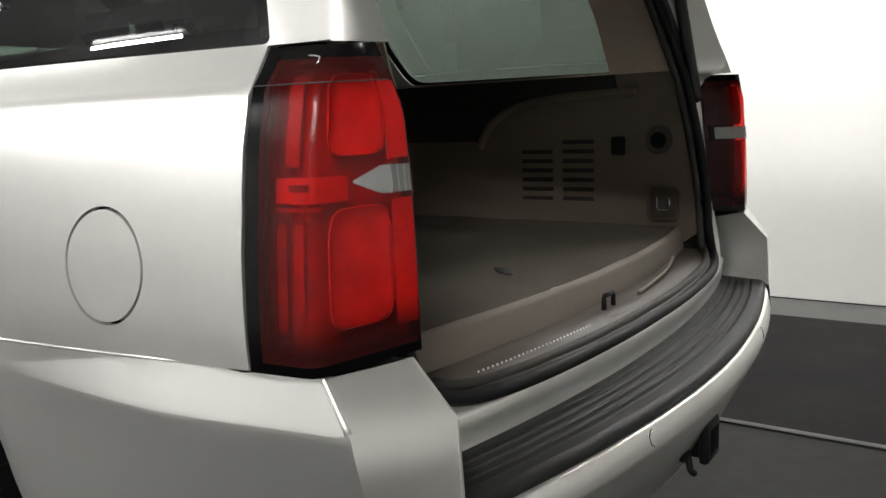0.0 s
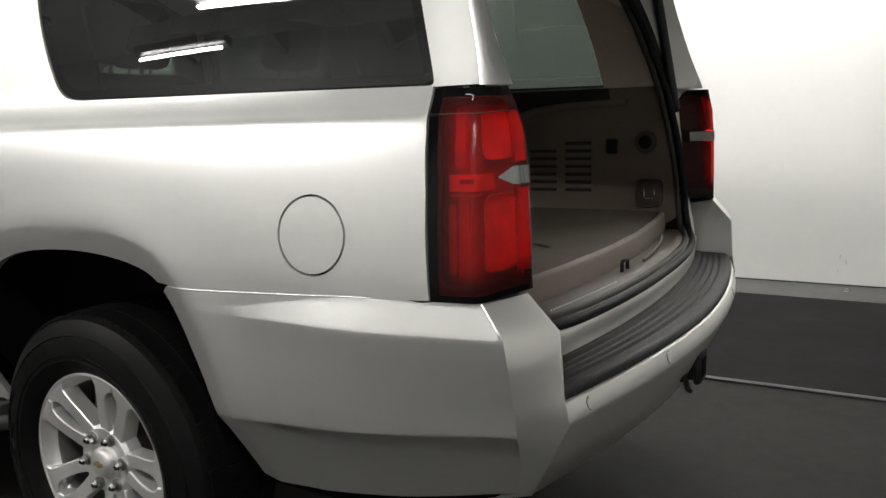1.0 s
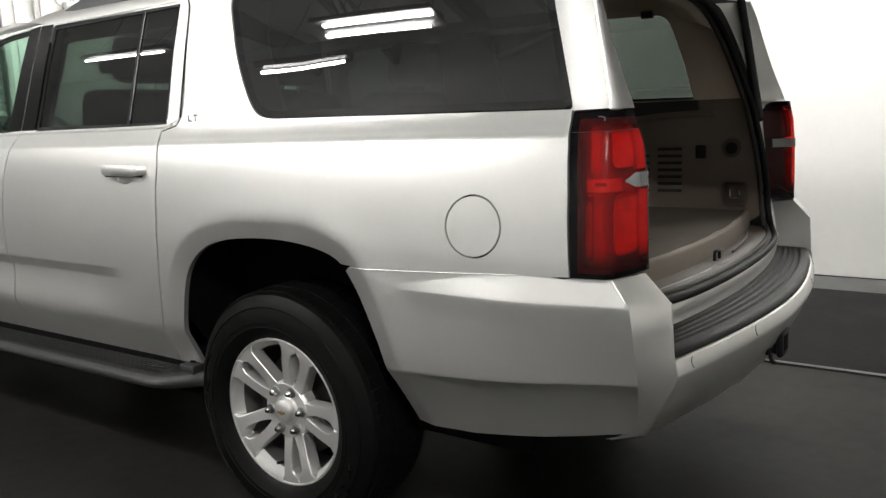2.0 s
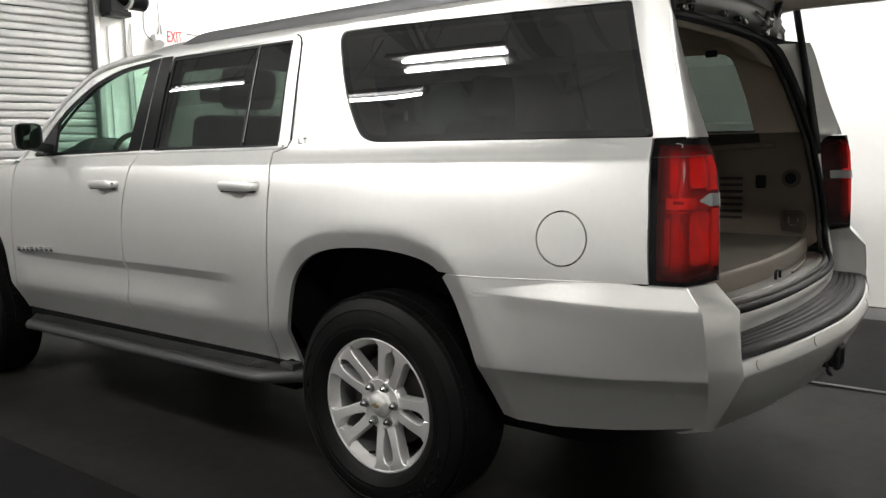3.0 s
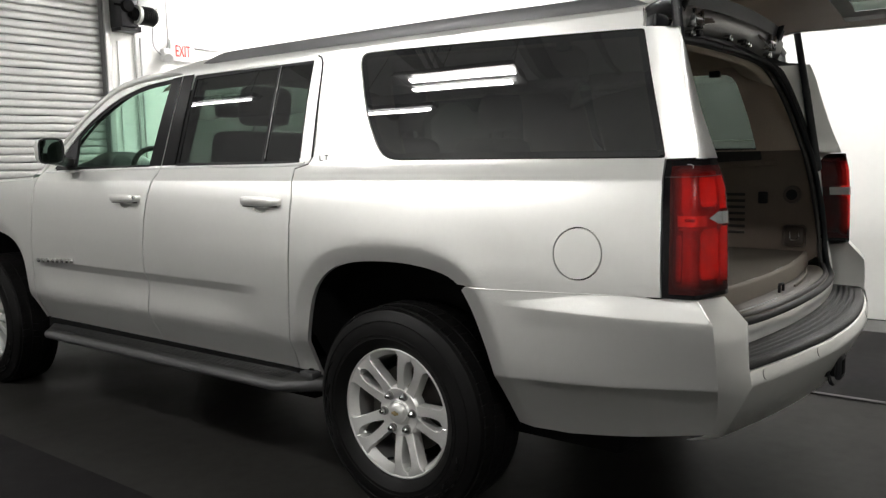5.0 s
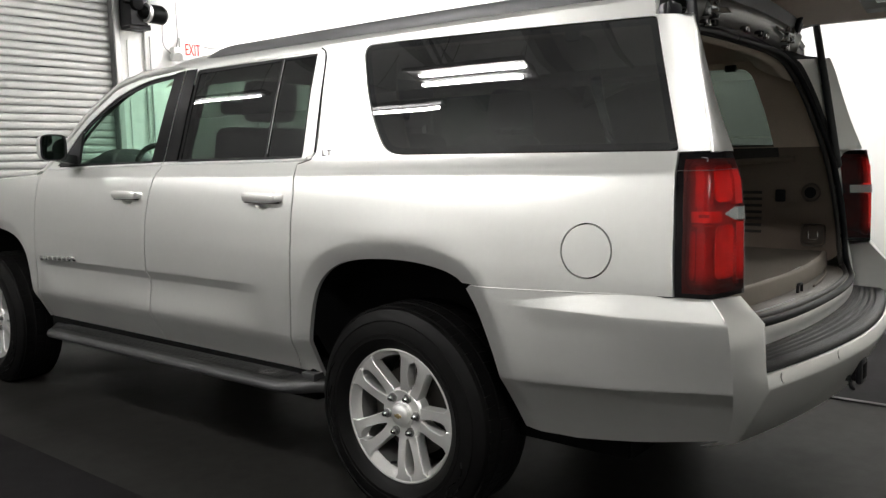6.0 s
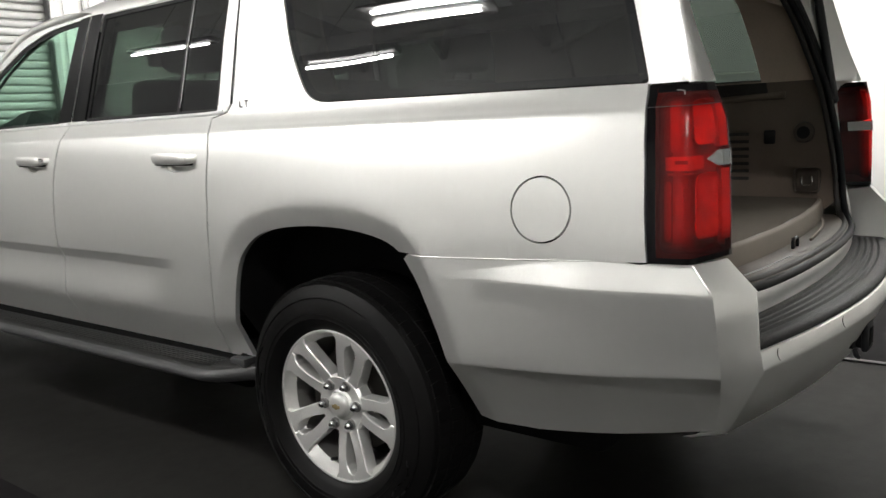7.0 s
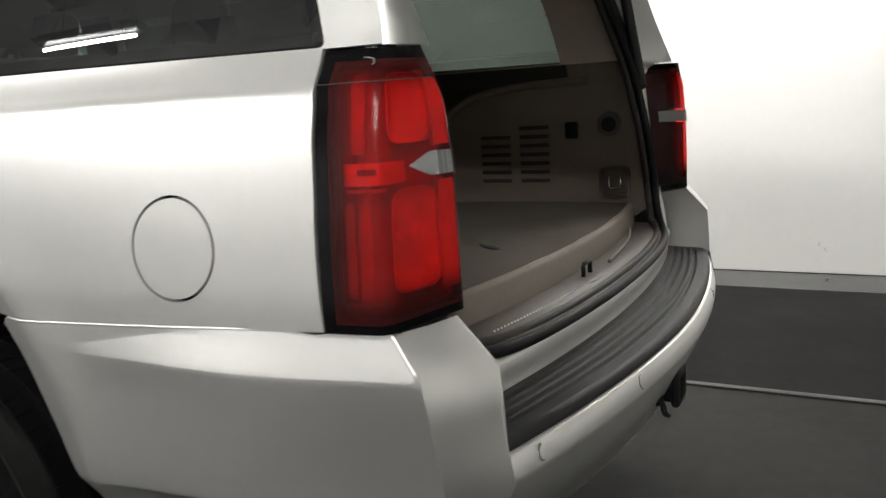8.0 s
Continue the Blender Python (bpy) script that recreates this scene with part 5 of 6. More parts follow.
def opening():
    bm = bmesh.new()
    a, b = smooth_path(mirrored(JAMB_OUT)), smooth_path(mirrored(APERTURE))
    mid = [tuple(0.15 * np.array(p) + 0.85 * np.array(q) + np.array([0, 0.012, 0])) for p, q in zip(a, b)]
    part_way = [tuple(0.30 * np.array(p) + 0.70 * np.array(q) + np.array([0, 0.010, 0])) for p, q in zip(a, b)]
    low = [i for i, p in enumerate(a) if p[2] < 1.69]
    for lo, hi, mat in ((0, low[0] + 1, BLACK_PLASTIC), (low[0], low[-1] + 1, PAINT), (low[-1], len(a), BLACK_PLASTIC)):
        bm = bmesh.new()
        loft(bm, [a[lo:hi], part_way[lo:hi]])
        part("tailgate_jamb", bm, mat, car)
    bm = bmesh.new()
    loft(bm, [part_way, mid, b])
    part("jamb_trim", bm, BLACK_PLASTIC, car)
    bm = bmesh.new()
    tube(bm, smooth_path(mirrored(APERTURE)), 0.0125, 8)
    part("tailgate_seal", bm, SEAL, car)
    bm = bmesh.new()
    tube(bm, [(x * 0.975, y + 0.02, z + (0.012 if z < 0.8 else -0.004)) for x, y, z in smooth_path(mirrored(APERTURE))], 0.010, 8)
    part("seal_lip", bm, TRIM_DARK, car)
    for s in (-1, 1):
        bm = bmesh.new()
        rows = []
        zs = [1.2985, 1.35, 1.40, 1.45, 1.50, 1.56, 1.62, 1.66, 1.692]
        for z in zs:
            yo = float(np.interp(z, [p[1] for p in PILLAR_REAR], [p[0] for p in PILLAR_REAR]))
            xo = half(yo, z, False)
            xi = float(np.interp(z, [p[2] for p in JAMB_OUT[11:16]], [p[0] for p in JAMB_OUT[11:16]]))
            yi = float(np.interp(z, [p[2] for p in JAMB_OUT[11:16]], [p[1] for p in JAMB_OUT[11:16]]))
            rows.append([(s * (xo - 0.0012), yo + 0.0045, z), (s * (xo - 0.0012), yo + 0.0005, z), (s * xi, yi, z), (s * (xi - 0.012), yi + 0.03, z)])
        loft(bm, rows, flip=s < 0)
        part("rear_pillar_face", bm, PAINT, car, smooth=18)
        bm = bmesh.new()
        outer = [(s * (half(y, z, False) - 0.002), y, z) for y, z in ((0.390, 1.691), (0.44, 1.695), (0.494, 1.699))]
        loft(bm, [[outer[0], (s * 0.776, 0.390, 1.690), (s * 0.72, 0.44, 1.688)], [outer[1], (s * 0.76, 0.45, 1.697), (s * 0.70, 0.47, 1.698)], [outer[2], (s * 0.74, 0.50, 1.705), (s * 0.68, 0.505, 1.71)],
                  [(s * 0.77, 0.498, 1.755), (s * 0.72, 0.502, 1.765), (s * 0.66, 0.506, 1.78)]])
        part("pillar_cap", bm, BLACK_PLASTIC, car)
        made_box("hinge_cover", BLACK_PLASTIC, car, s * 0.56, s * 0.665, 0.505, 0.60, 1.69, 1.742, 0.006)
        made_box("roof_end_cover", BLACK_PLASTIC, car, s * 0.560, s * 0.665, 0.498, 0.560, 1.695, 1.760, 0.016)
    # rear edge of the roof
    bm = bmesh.new()
    rows = []
    for i in range(33):
        u = -1 + i / 16
        x = u * half(0.495, 1.757, False)
        y = 0.495 + 0.02 * (1 - u * u)
        z = 1.757 + 0.105 * 0.861 * (1 - abs(u) ** 3.4)
        rows.append([(x, y + 0.01, z + 0.0005), (x, y - 0.004, z - 0.006), (x * 0.985, y + 0.006, z - 0.035), (x * 0.97, y + 0.05, z - 0.06)])
    loft(bm, rows)
    part("roof_edge", bm, BLACK_PLASTIC, car)
    # tan trim along the head of the opening, and the bright plate above its seal
    bm = bmesh.new()
    ring = smooth_path(mirrored(APERTURE))
    head = [(p, ease((p[2] - 1.56) / 0.09)) for p in ring[len(ring) // 2:] + ring[:len(ring) // 2] if p[2] > 1.55]
    offsets = ((0.0, 0.012, -0.004), (0.028, 0.045, -0.024), (0.034, 0.060, -0.024), (0.040, 0.150, 0.015))
    loft(bm, [[(x * (1 - a * k), y + 0.008 + b * k, z + c * k) for (x, y, z), k in head] for a, b, c in offsets], flip=True)
    part("header_trim", bm, HEADLINER, car, smooth=40)
    bm = bmesh.new()
    rows = []
    for i in range(25):
        x = -0.60 + 1.20 * i / 24
        k = (x / 0.60) ** 2
        rows.append([(x, 0.515, 1.735 - 0.042 * k), (x, 0.485, 1.748 - 0.040 * k), (x, 0.470, 1.775 - 0.034 * k), (x, 0.462, 1.800 - 0.028 * k), (x, 0.470, 1.812 - 0.026 * k)])
    loft(bm, rows)
    plate = part("hinge_plate", bm, ALLOY_DARK, car, smooth=35)
    bm = bmesh.new()
    loft(bm, [[r[-1], (r[-1][0], 0.462, r[-1][2] + 0.03), (r[-1][0], 0.440, r[-1][2] + 0.085)] for r in rows])
    part("hinge_cowl", bm, BLACK_PLASTIC, plate, smooth=50)
    for x in (-0.43, -0.36, -0.05, 0.11, 0.17, 0.44):
        bm = bmesh.new()
        z = 1.742 - 0.042 * (x / 0.60) ** 2
        cyl(bm, (x, 0.498, z), (x, 0.474, z - 0.004), 0.007, 6)
        box(bm, x + 0.012, x + 0.030, 0.472, 0.492, z - 0.016, z + 0.006, 0.003)
        part("hinge_bolt", bm, DARK_METAL if x in (-0.36, 0.11) else STEEL, plate)
    # hinges and struts
    for s in (-1, 1):
        bm = bmesh.new()
        box(bm, s * 0.42 - 0.028, s * 0.42 + 0.028, 0.455, 0.56, 1.742, 1.765, 0.008)
        box(bm, -0.026, 0.026, -0.004, 0.004, -0.040, 0.040, 0.003, pose(s * 0.42, 0.468, 1.775, -24, 0, s * 14))
        cyl(bm, (s * 0.42 - 0.042, 0.462, 1.762), (s * 0.42 + 0.042, 0.462, 1.762), 0.011, 12)
        for e in (-0.034, 0.034):
            box(bm, s * 0.42 + e - 0.004, s * 0.42 + e + 0.004, 0.450, 0.52, 1.730, 1.790, 0.004)
        box(bm, -0.05, 0.05, -0.003, 0.003, -0.016, 0.016, 0.003, pose(s * 0.31, 0.466, 1.768, -30, s * 9, 0))
        part("hinge", bm, STEEL, car)
        bm = bmesh.new()
        tube(bm, smooth_path([(s * 0.52, 0.51, 1.73), (s * 0.53, 0.475, 1.77), (s * 0.52, 0.46, 1.81), (s * 0.51, 0.44, 1.86)]), 0.012, 8)
        part("wire_boot", bm, SEAL, car)
        bm = bmesh.new()
        cyl(bm, (s * 0.738, 0.342, 1.24), (s * 0.714, 0.394, 1.58), 0.0165, 14)
        part("strut_tube", bm, BLACK_PLASTIC, car)
        bm = bmesh.new()
        cyl(bm, (s * 0.716, 0.392, 1.57), (s * 0.690, 0.434, 1.84), 0.0150, 12)
        part("strut_rod", bm, BLACK_PLASTIC, car)
        bm = bmesh.new()
        bmesh.ops.create_uvsphere(bm, u_segments=12, v_segments=8, radius=0.018, matrix=Matrix.Translation((s * 0.738, 0.342, 1.235)))
        part("strut_joint", bm, DARK_METAL, car)


opening()


# ---- load space ----
def sill_y(x):
    return 0.295 + 0.135 * x * x


def load_space():
    bm = bmesh.new()
    rows = []
    for i in range(41):
        x = 0.70 * (-1 + i / 20)
        y0 = float(np.interp(abs(x), [p[0] for p in APERTURE[:6]], [p[1] for p in APERTURE[:6]]))
        y1 = sill_y(x) + 0.006
        rows.append([(x, y0 + 0.004, 0.778), (x, y0 + 0.014, 0.789), (x, y0 + 0.024, 0.787), (x, y0 + 0.030, 0.794), (x, y0 + 0.5 * (y1 - y0), 0.801), (x, y1 - 0.012, 0.802), (x, y1, 0.800)])
    loft(bm, rows, flip=True)
    sill = part("sill_plate", bm, SILL_TRIM, car, smooth=35)
    bm = bmesh.new()
    rows = []
    for i in range(41):
        x = 0.705 * (-1 + i / 20)
        y1 = sill_y(x)
        rows.append([(x, y1, 0.794), (x, y1 + 0.004, 0.854), (x, y1 + 0.008, 0.861), (x, y1 + 0.020, 0.864)])
    loft(bm, rows, flip=True)
    part("load_step", bm, SILL_STEP, car, smooth=35)
    bm = bmesh.new()
    rows = []
    for i in range(41):
        x = 0.735 * (-1 + i / 20)
        y1 = sill_y(min(0.705, abs(x))) + 0.022
        rows.append([(x, y1 + (2.25 - y1) * j / 30, 0.863 + 0.003 * noise.noise(Vector((x * 6, j * 0.4, 0)))) for j in range(31)])
    loft(bm, rows, flip=True)
    part("load_floor", bm, CARPET, car)
    bm = bmesh.new()
    box(bm, -0.74, 0.74, 2.25, 4.6, 0.50, 0.56, 0.01)
    box(bm, -0.74, 0.74, 2.22, 2.27, 0.50, 0.860, 0.01)
    part("cabin_floor", bm, TRIM_DARK, car)
    # flattened dark oval added for a smear on the carpet
    bm = bmesh.new()
    bmesh.ops.create_uvsphere(bm, u_segments=18, v_segments=8, radius=1.0, matrix=Matrix.Translation((-0.10, 0.50, 0.8655)) @ pose(0, 0, 0, 0, 0, 48) @ Matrix.Diagonal((0.055, 0.016, 0.004, 1)))
    part("floor_smear", bm, TRIM_DARK, car, "flat dark smear on the load floor")
    # striker with its recess
    bm = bmesh.new()
    bmesh.ops.create_uvsphere(bm, u_segments=28, v_segments=10, radius=1.0, matrix=Matrix.Translation((-0.08, 0.262, 0.797)) @ pose(0, 0, 0, 0, 0, 2) @ Matrix.Diagonal((0.105, 0.034, 0.006, 1)))
    part("striker_plate", bm, SILL_TRIM, sill)
    bm = bmesh.new()
    tube(bm, [(-0.108, 0.262, 0.800), (-0.108, 0.262, 0.826), (-0.104, 0.262, 0.831), (-0.064, 0.262, 0.831), (-0.060, 0.262, 0.826), (-0.060, 0.262, 0.800)], 0.0055, 8)
    part("striker", bm, SEAL, sill)
    bm = bmesh.new()
    for i in range(30):
        x = -0.575 + i * 0.0117
        y = sill_y(x) - 0.066
        bmesh.ops.create_uvsphere(bm, u_segments=6, v_segments=4, radius=0.0021, matrix=Matrix.Translation((x, y, 0.803)))
    tagged(part("sill_dots", bm, WHITE_MARK, sill, "row of tiny pale dots"), kind="stuff")
    bm = bmesh.new()
    tube(bm, smooth_path([(0.06, 0.252, 0.806), (0.20, 0.262, 0.810), (0.35, 0.282, 0.812), (0.46, 0.312, 0.816)]), 0.005, 6)
    part("sill_ridge", bm, SILL_STEP, sill)
    # side linings
    hole = fillet([(0.614, 1.300), (0.675, 1.530), (0.716, 1.672), (1.55, 1.700), (1.45, 1.310)], [0.015, 0.1, 0.06, 0.06, 0.05])

    def lining(y, z):
        return min(0.722 + 0.055 * ease((z - 1.12) / 0.24), half(y, z, False) - 0.075) - 0.012 * ease((0.55 - y) / 0.25)

    edge = [(0.306, 0.86), (0.316, 0.95), (0.330, 1.06), (0.348, 1.16), (0.377, 1.29), (0.415, 1.41), (0.458, 1.53), (0.498, 1.62), (0.53, 1.685)]
    for s in (-1, 1):
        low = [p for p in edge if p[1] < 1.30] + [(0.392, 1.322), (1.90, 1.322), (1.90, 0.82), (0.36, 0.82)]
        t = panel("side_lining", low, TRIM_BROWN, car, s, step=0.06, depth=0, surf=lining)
        for f in t.data.polygons:
            f.flip()
        up = [(0.390, 1.314)] + [p for p in edge if p[1] > 1.33] + [(0.56, 1.745), (1.90, 1.745), (1.90, 1.314)]
        u = panel("pillar_lining", up, TRIM_TAN, car, s, off=-0.004, step=0.06, depth=-0.012, surf=lining, holes=[[(y, max(z, 1.318)) for y, z in hole]])
        # trim fittings
        def at(y, z, d):
            return (s * (lining(y, z) - d), y, z)
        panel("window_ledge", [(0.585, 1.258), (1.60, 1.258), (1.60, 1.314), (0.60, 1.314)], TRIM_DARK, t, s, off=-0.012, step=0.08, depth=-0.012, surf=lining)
        bm = bmesh.new()
        tube(bm, smooth_path([at(y, z, 0.004) for y, z in ((0.52, 1.262), (0.62, 1.258), (0.78, 1.252), (0.92, 1.232), (1.02, 1.18), (1.06, 1.10))]), 0.014, 10)
        part("lining_ridge", bm, TRIM_BROWN, t)
        # dark sheet on the lining stands in for shade between ledge and ridge
        panel("recess_shade", [(0.62, 1.258), (1.60, 1.258), (1.60, 1.12), (1.06, 1.12), (1.02, 1.18), (0.92, 1.232), (0.78, 1.250)], TRIM_DARK, t, s, off=-0.003, step=0.06, depth=-0.006, surf=lining)
        for y0, y1 in ((0.650, 0.755), (0.790, 0.900)):
            for k in range(7 if y0 < 0.7 else 6):
                z = 0.930 + k * 0.0295
                made_box("vent_slot", TRIM_DARK, t, *sorted((at(y0, z, 0.003)[0], at(y0, z, -0.002)[0])), y0, y1, z, z + 0.013, 0.001)
        bm = bmesh.new()
        cyl(bm, at(0.440, 1.115, -0.005), at(0.440, 1.115, 0.010), 0.042, 28, 0.038)
        cup = part("tether_ring", bm, SILL_TRIM, t)
        bm = bmesh.new()
        cyl(bm, at(0.440, 1.115, 0.002), at(0.440, 1.115, 0.0125), 0.024, 24)
        part("tether_hole", bm, SEAL, cup)
        bm = bmesh.new()
        box(bm, -0.008, 0.008, -0.022, 0.022, -0.028, 0.028, 0.007, Matrix.Translation(at(0.570, 1.100, 0.0)))
        part("power_socket", bm, SEAL, t)
        bm = bmesh.new()
        box(bm, -0.006, 0.006, -0.050, 0.050, -0.050, 0.050, 0.02, Matrix.Translation(at(0.425, 0.930, 0.0)), 3)
        pk = part("ring_pocket", bm, SILL_TRIM, t)
        bm = bmesh.new()
        tube(bm, [at(0.425 + a, 0.930 + b, 0.010) for a, b in ((-0.020, 0.018), (-0.020, -0.012), (-0.012, -0.020), (0.012, -0.020), (0.020, -0.012), (0.020, 0.018))], 0.0035, 8)
        part("tie_ring", bm, CHROME, pk)
        made_box("coat_hook", SEAL, u, *sorted((at(0.80, 1.67, 0.0)[0], at(0.80, 1.67, 0.03)[0])), 0.775, 0.825, 1.660, 1.692, 0.006)


load_space()


# ---- seats, dashboard, steering wheel ----
def seat(x, y, z, w, h, name="seat"):
    bm = bmesh.new()
    box(bm, x - w / 2, x + w / 2, y - 0.05, y + 0.50, z, z + 0.16, 0.05, None, 3)
    cushion = part(name, bm, LEATHER, car)
    bm = bmesh.new()
    box(bm, x - w / 2, x + w / 2, -0.07, 0.07, 0, h, 0.055, Matrix.Translation((0, y, z + 0.10)) @ pose(0, 0, 0, 12), 3)
    part("backrest", bm, LEATHER, cushion)
    bm = bmesh.new()
    box(bm, x - 0.155, x + 0.155, -0.05, 0.05, h + 0.03, h + 0.23, 0.05, Matrix.Translation((0, y, z + 0.10)) @ pose(0, 0, 0, 12), 3)
    for e in (-0.06, 0.06):
        cyl(bm, Matrix.Translation((0, y, z + 0.10)) @ pose(0, 0, 0, 12) @ Vector((x + e, 0, h - 0.03)), Matrix.Translation((0, y, z + 0.10)) @ pose(0, 0, 0, 12) @ Vector((x + e, 0, h + 0.08)), 0.008, 8)
    part("headrest", bm, LEATHER, cushion)


for sx in (-0.40, 0.40):
    seat(sx, 2.86, 0.72, 0.56, 0.66)
    seat(sx, 1.95, 0.74, 0.56, 0.58)


def cockpit():
    bm = bmesh.new()
    sec = [(3.78, 0.75), (3.74, 1.02), (3.77, 1.14), (3.83, 1.235), (3.95, 1.300), (4.15, 1.315), (4.32, 1.22)]
    loft(bm, [[(x, y + 0.10 * (1 - (x / 0.86) ** 2), z + (0.095 * math.exp(-((x + 0.42) / 0.22) ** 4) if 3.80 < y < 4.1 else 0)) for y, z in sec] for x in np.linspace(-0.76, 0.76, 33)])
    part("dashboard", bm, BLACK_PLASTIC, car)
    bm = bmesh.new()
    m = Matrix.Translation((-0.41, 3.60, 1.235)) @ pose(0, 0, 0, 66)
    tube(bm, [m @ Vector((0.19 * math.cos(k * math.pi / 18), 0.19 * math.sin(k * math.pi / 18), 0)) for k in range(36)], 0.015, 8, closed=True)
    w = part("steering_wheel", bm, LEATHER, car)
    bm = bmesh.new()
    cyl(bm, m @ Vector((0, 0, -0.04)), m @ Vector((0, 0, 0.01)), 0.07, 20)
    for a in (0, math.pi, -math.pi / 2):
        cyl(bm, m @ Vector((0.05 * math.cos(a), 0.05 * math.sin(a), -0.01)), m @ Vector((0.185 * math.cos(a), 0.185 * math.sin(a), 0)), 0.016, 8)
    cyl(bm, m @ Vector((0, 0, -0.04)), m @ Vector((0, 0, -0.35)), 0.03, 10)
    part("wheel_hub", bm, BLACK_PLASTIC, w)
    bm = bmesh.new()
    box(bm, -0.13, 0.13, -0.02, 0.02, -0.035, 0.035, 0.015, Matrix.Translation((0, 3.46, 1.62)))
    cyl(bm, (0, 3.47, 1.62), (0, 3.56, 1.71), 0.012, 8)
    part("inner_mirror", bm, BLACK_PLASTIC, car)
    bm = bmesh.new()
    box(bm, -0.80, 0.80, 0.55, 5.25, 0.34, 0.47, 0.02)
    box(bm, -0.55, 0.55, 0.30, 0.56, 0.42, 0.60, 0.03)
    part("underbody", bm, LINER, car)
    for s in (-1, 1):
        made_box("rocker", LINER, car, s * 0.80, s * 0.925, 1.85, 4.05, 0.34, 0.50, 0.02)


cockpit()


def cabin_trim(s):
    bm = bmesh.new()
    loft(bm, [[(s * (half(y, z, False) - 0.07), y, z) for y, z in ((2.70 + d, 1.70), (2.72 + d, 1.50), (2.75 + d, 1.30), (2.77 + d, 1.0))] for d in (0.0, 0.10, 0.20)])
    part("centre_pillar_trim", bm, TRIM_DARK, car, smooth=-40)
    bm = bmesh.new()
    loft(bm, [[(s * (half(y, 1.70, False) - 0.05), y, 1.655 - 0.05 * ease((y - 2.9) / 0.5)), (s * (half(y, 1.70, False) - 0.075), y, 1.70), (s * (half(y, 1.75, False) - 0.12), y, 1.752)] for y in np.linspace(1.7, 2.9, 13)])
    part("roof_side_trim", bm, HEADLINER, car, smooth=-40)


cabin_trim(-1)
cabin_trim(1)


# ---- running boards, door mirrors, tow hitch ----
def running_board(s):
    bm = bmesh.new()
    prof = [(0.90, 0.432), (0.985, 0.430), (1.020, 0.425), (1.045, 0.412), (1.052, 0.399), (1.045, 0.386), (1.02, 0.374), (0.90, 0.365)]
    edge = [(1.032, 0.4215), (1.048, 0.4135), (1.058, 0.400), (1.051, 0.386), (1.036, 0.3795)]
    rows, rim = [], []
    for i in range(49):
        t = i / 48
        y = 1.775 + (4.02 - 1.775) * t
        pull = 0.13 * ease((0.09 - t) / 0.09) ** 1.5 + 0.13 * ease((t - 0.90) / 0.10) ** 1.5
        rows.append([(s * max(0.89, x - pull * (x - 0.89) / 0.16), y, z + 0.010 * (1 - t)) for x, z in prof])
        rim.append([(s * max(0.895, x - pull * (x - 0.89) / 0.16), y, z + 0.010 * (1 - t)) for x, z in edge])
    loft(bm, rows, closed=True, flip=s > 0)
    for r in (rows[0], rows[-1]):
        bm.faces.new([bm.verts.new(p) for p in r])
    b = part("running_board", bm, BOARD, car, smooth=-40)
    bm = bmesh.new()
    loft(bm, rim, flip=s > 0)
    part("board_edge", bm, BOARD_EDGE, b)
    for k in range(6):
        x = 0.925 + k * 0.016
        bm = bmesh.new()
        tube(bm, [(s * x, y, 0.4325 + 0.010 * (1 - (y - 1.775) / 2.245)) for y in np.linspace(1.95, 3.85, 12)], 0.0028, 5)
        part("tread_rib", bm, BOARD, b)
    made_box("board_end_cap", BOARD_EDGE, car, s * 0.90, s * 0.955, 1.828, 1.905, 0.430, 0.462, 0.006)


def door_mirror(s):
    bm = bmesh.new()
    rows = []
    for y, k in ((3.553, 0.98), (3.563, 1.0), (3.585, 0.96), (3.61, 0.84), (3.632, 0.60), (3.642, 0.25)):
        row = []
        for i in range(24):
            a = i * math.pi / 12
            c, d = math.cos(a), math.sin(a)
            q = (abs(c) ** 5 + abs(d) ** 5) ** (-0.2)
            row.append((s * (1.083 + 0.067 * c * q * k), y, 1.392 + 0.066 * d * q * k))
        rows.append(row)
    loft(bm, rows, closed=True, flip=s < 0)
    m = part("door_mirror", bm, PAINT, car, smooth=-50)
    bm = bmesh.new()
    fr = []
    for rr, y in ((0.985, 3.553), (0.99, 3.546), (0.90, 3.546), (0.89, 3.556)):
        fr.append([(s * (1.083 + 0.067 * math.cos(i * math.pi / 12) * rr * (abs(math.cos(i * math.pi / 12)) ** 5 + abs(math.sin(i * math.pi / 12)) ** 5) ** (-0.2)), y,
                    1.392 + 0.066 * math.sin(i * math.pi / 12) * rr * (abs(math.cos(i * math.pi / 12)) ** 5 + abs(math.sin(i * math.pi / 12)) ** 5) ** (-0.2)) for i in range(24)])
    loft(bm, fr, closed=True, flip=s < 0)
    part("mirror_frame", bm, BLACK_PLASTIC, m, smooth=-40)
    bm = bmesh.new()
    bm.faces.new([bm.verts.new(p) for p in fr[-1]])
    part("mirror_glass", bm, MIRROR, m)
    bm = bmesh.new()
    loft(bm, [[(s * x, y + dy, z + dz) for dy, dz in ((-0.03, -0.02), (0.04, -0.02), (0.045, 0.02), (-0.03, 0.025))] for x, y, z in ((0.895, 3.70, 1.325), (0.96, 3.68, 1.335), (1.03, 3.63, 1.345), (1.06, 3.62, 1.35))], closed=True)
    part("mirror_arm", bm, BLACK_PLASTIC, m, smooth=-40)


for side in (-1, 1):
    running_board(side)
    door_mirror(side)


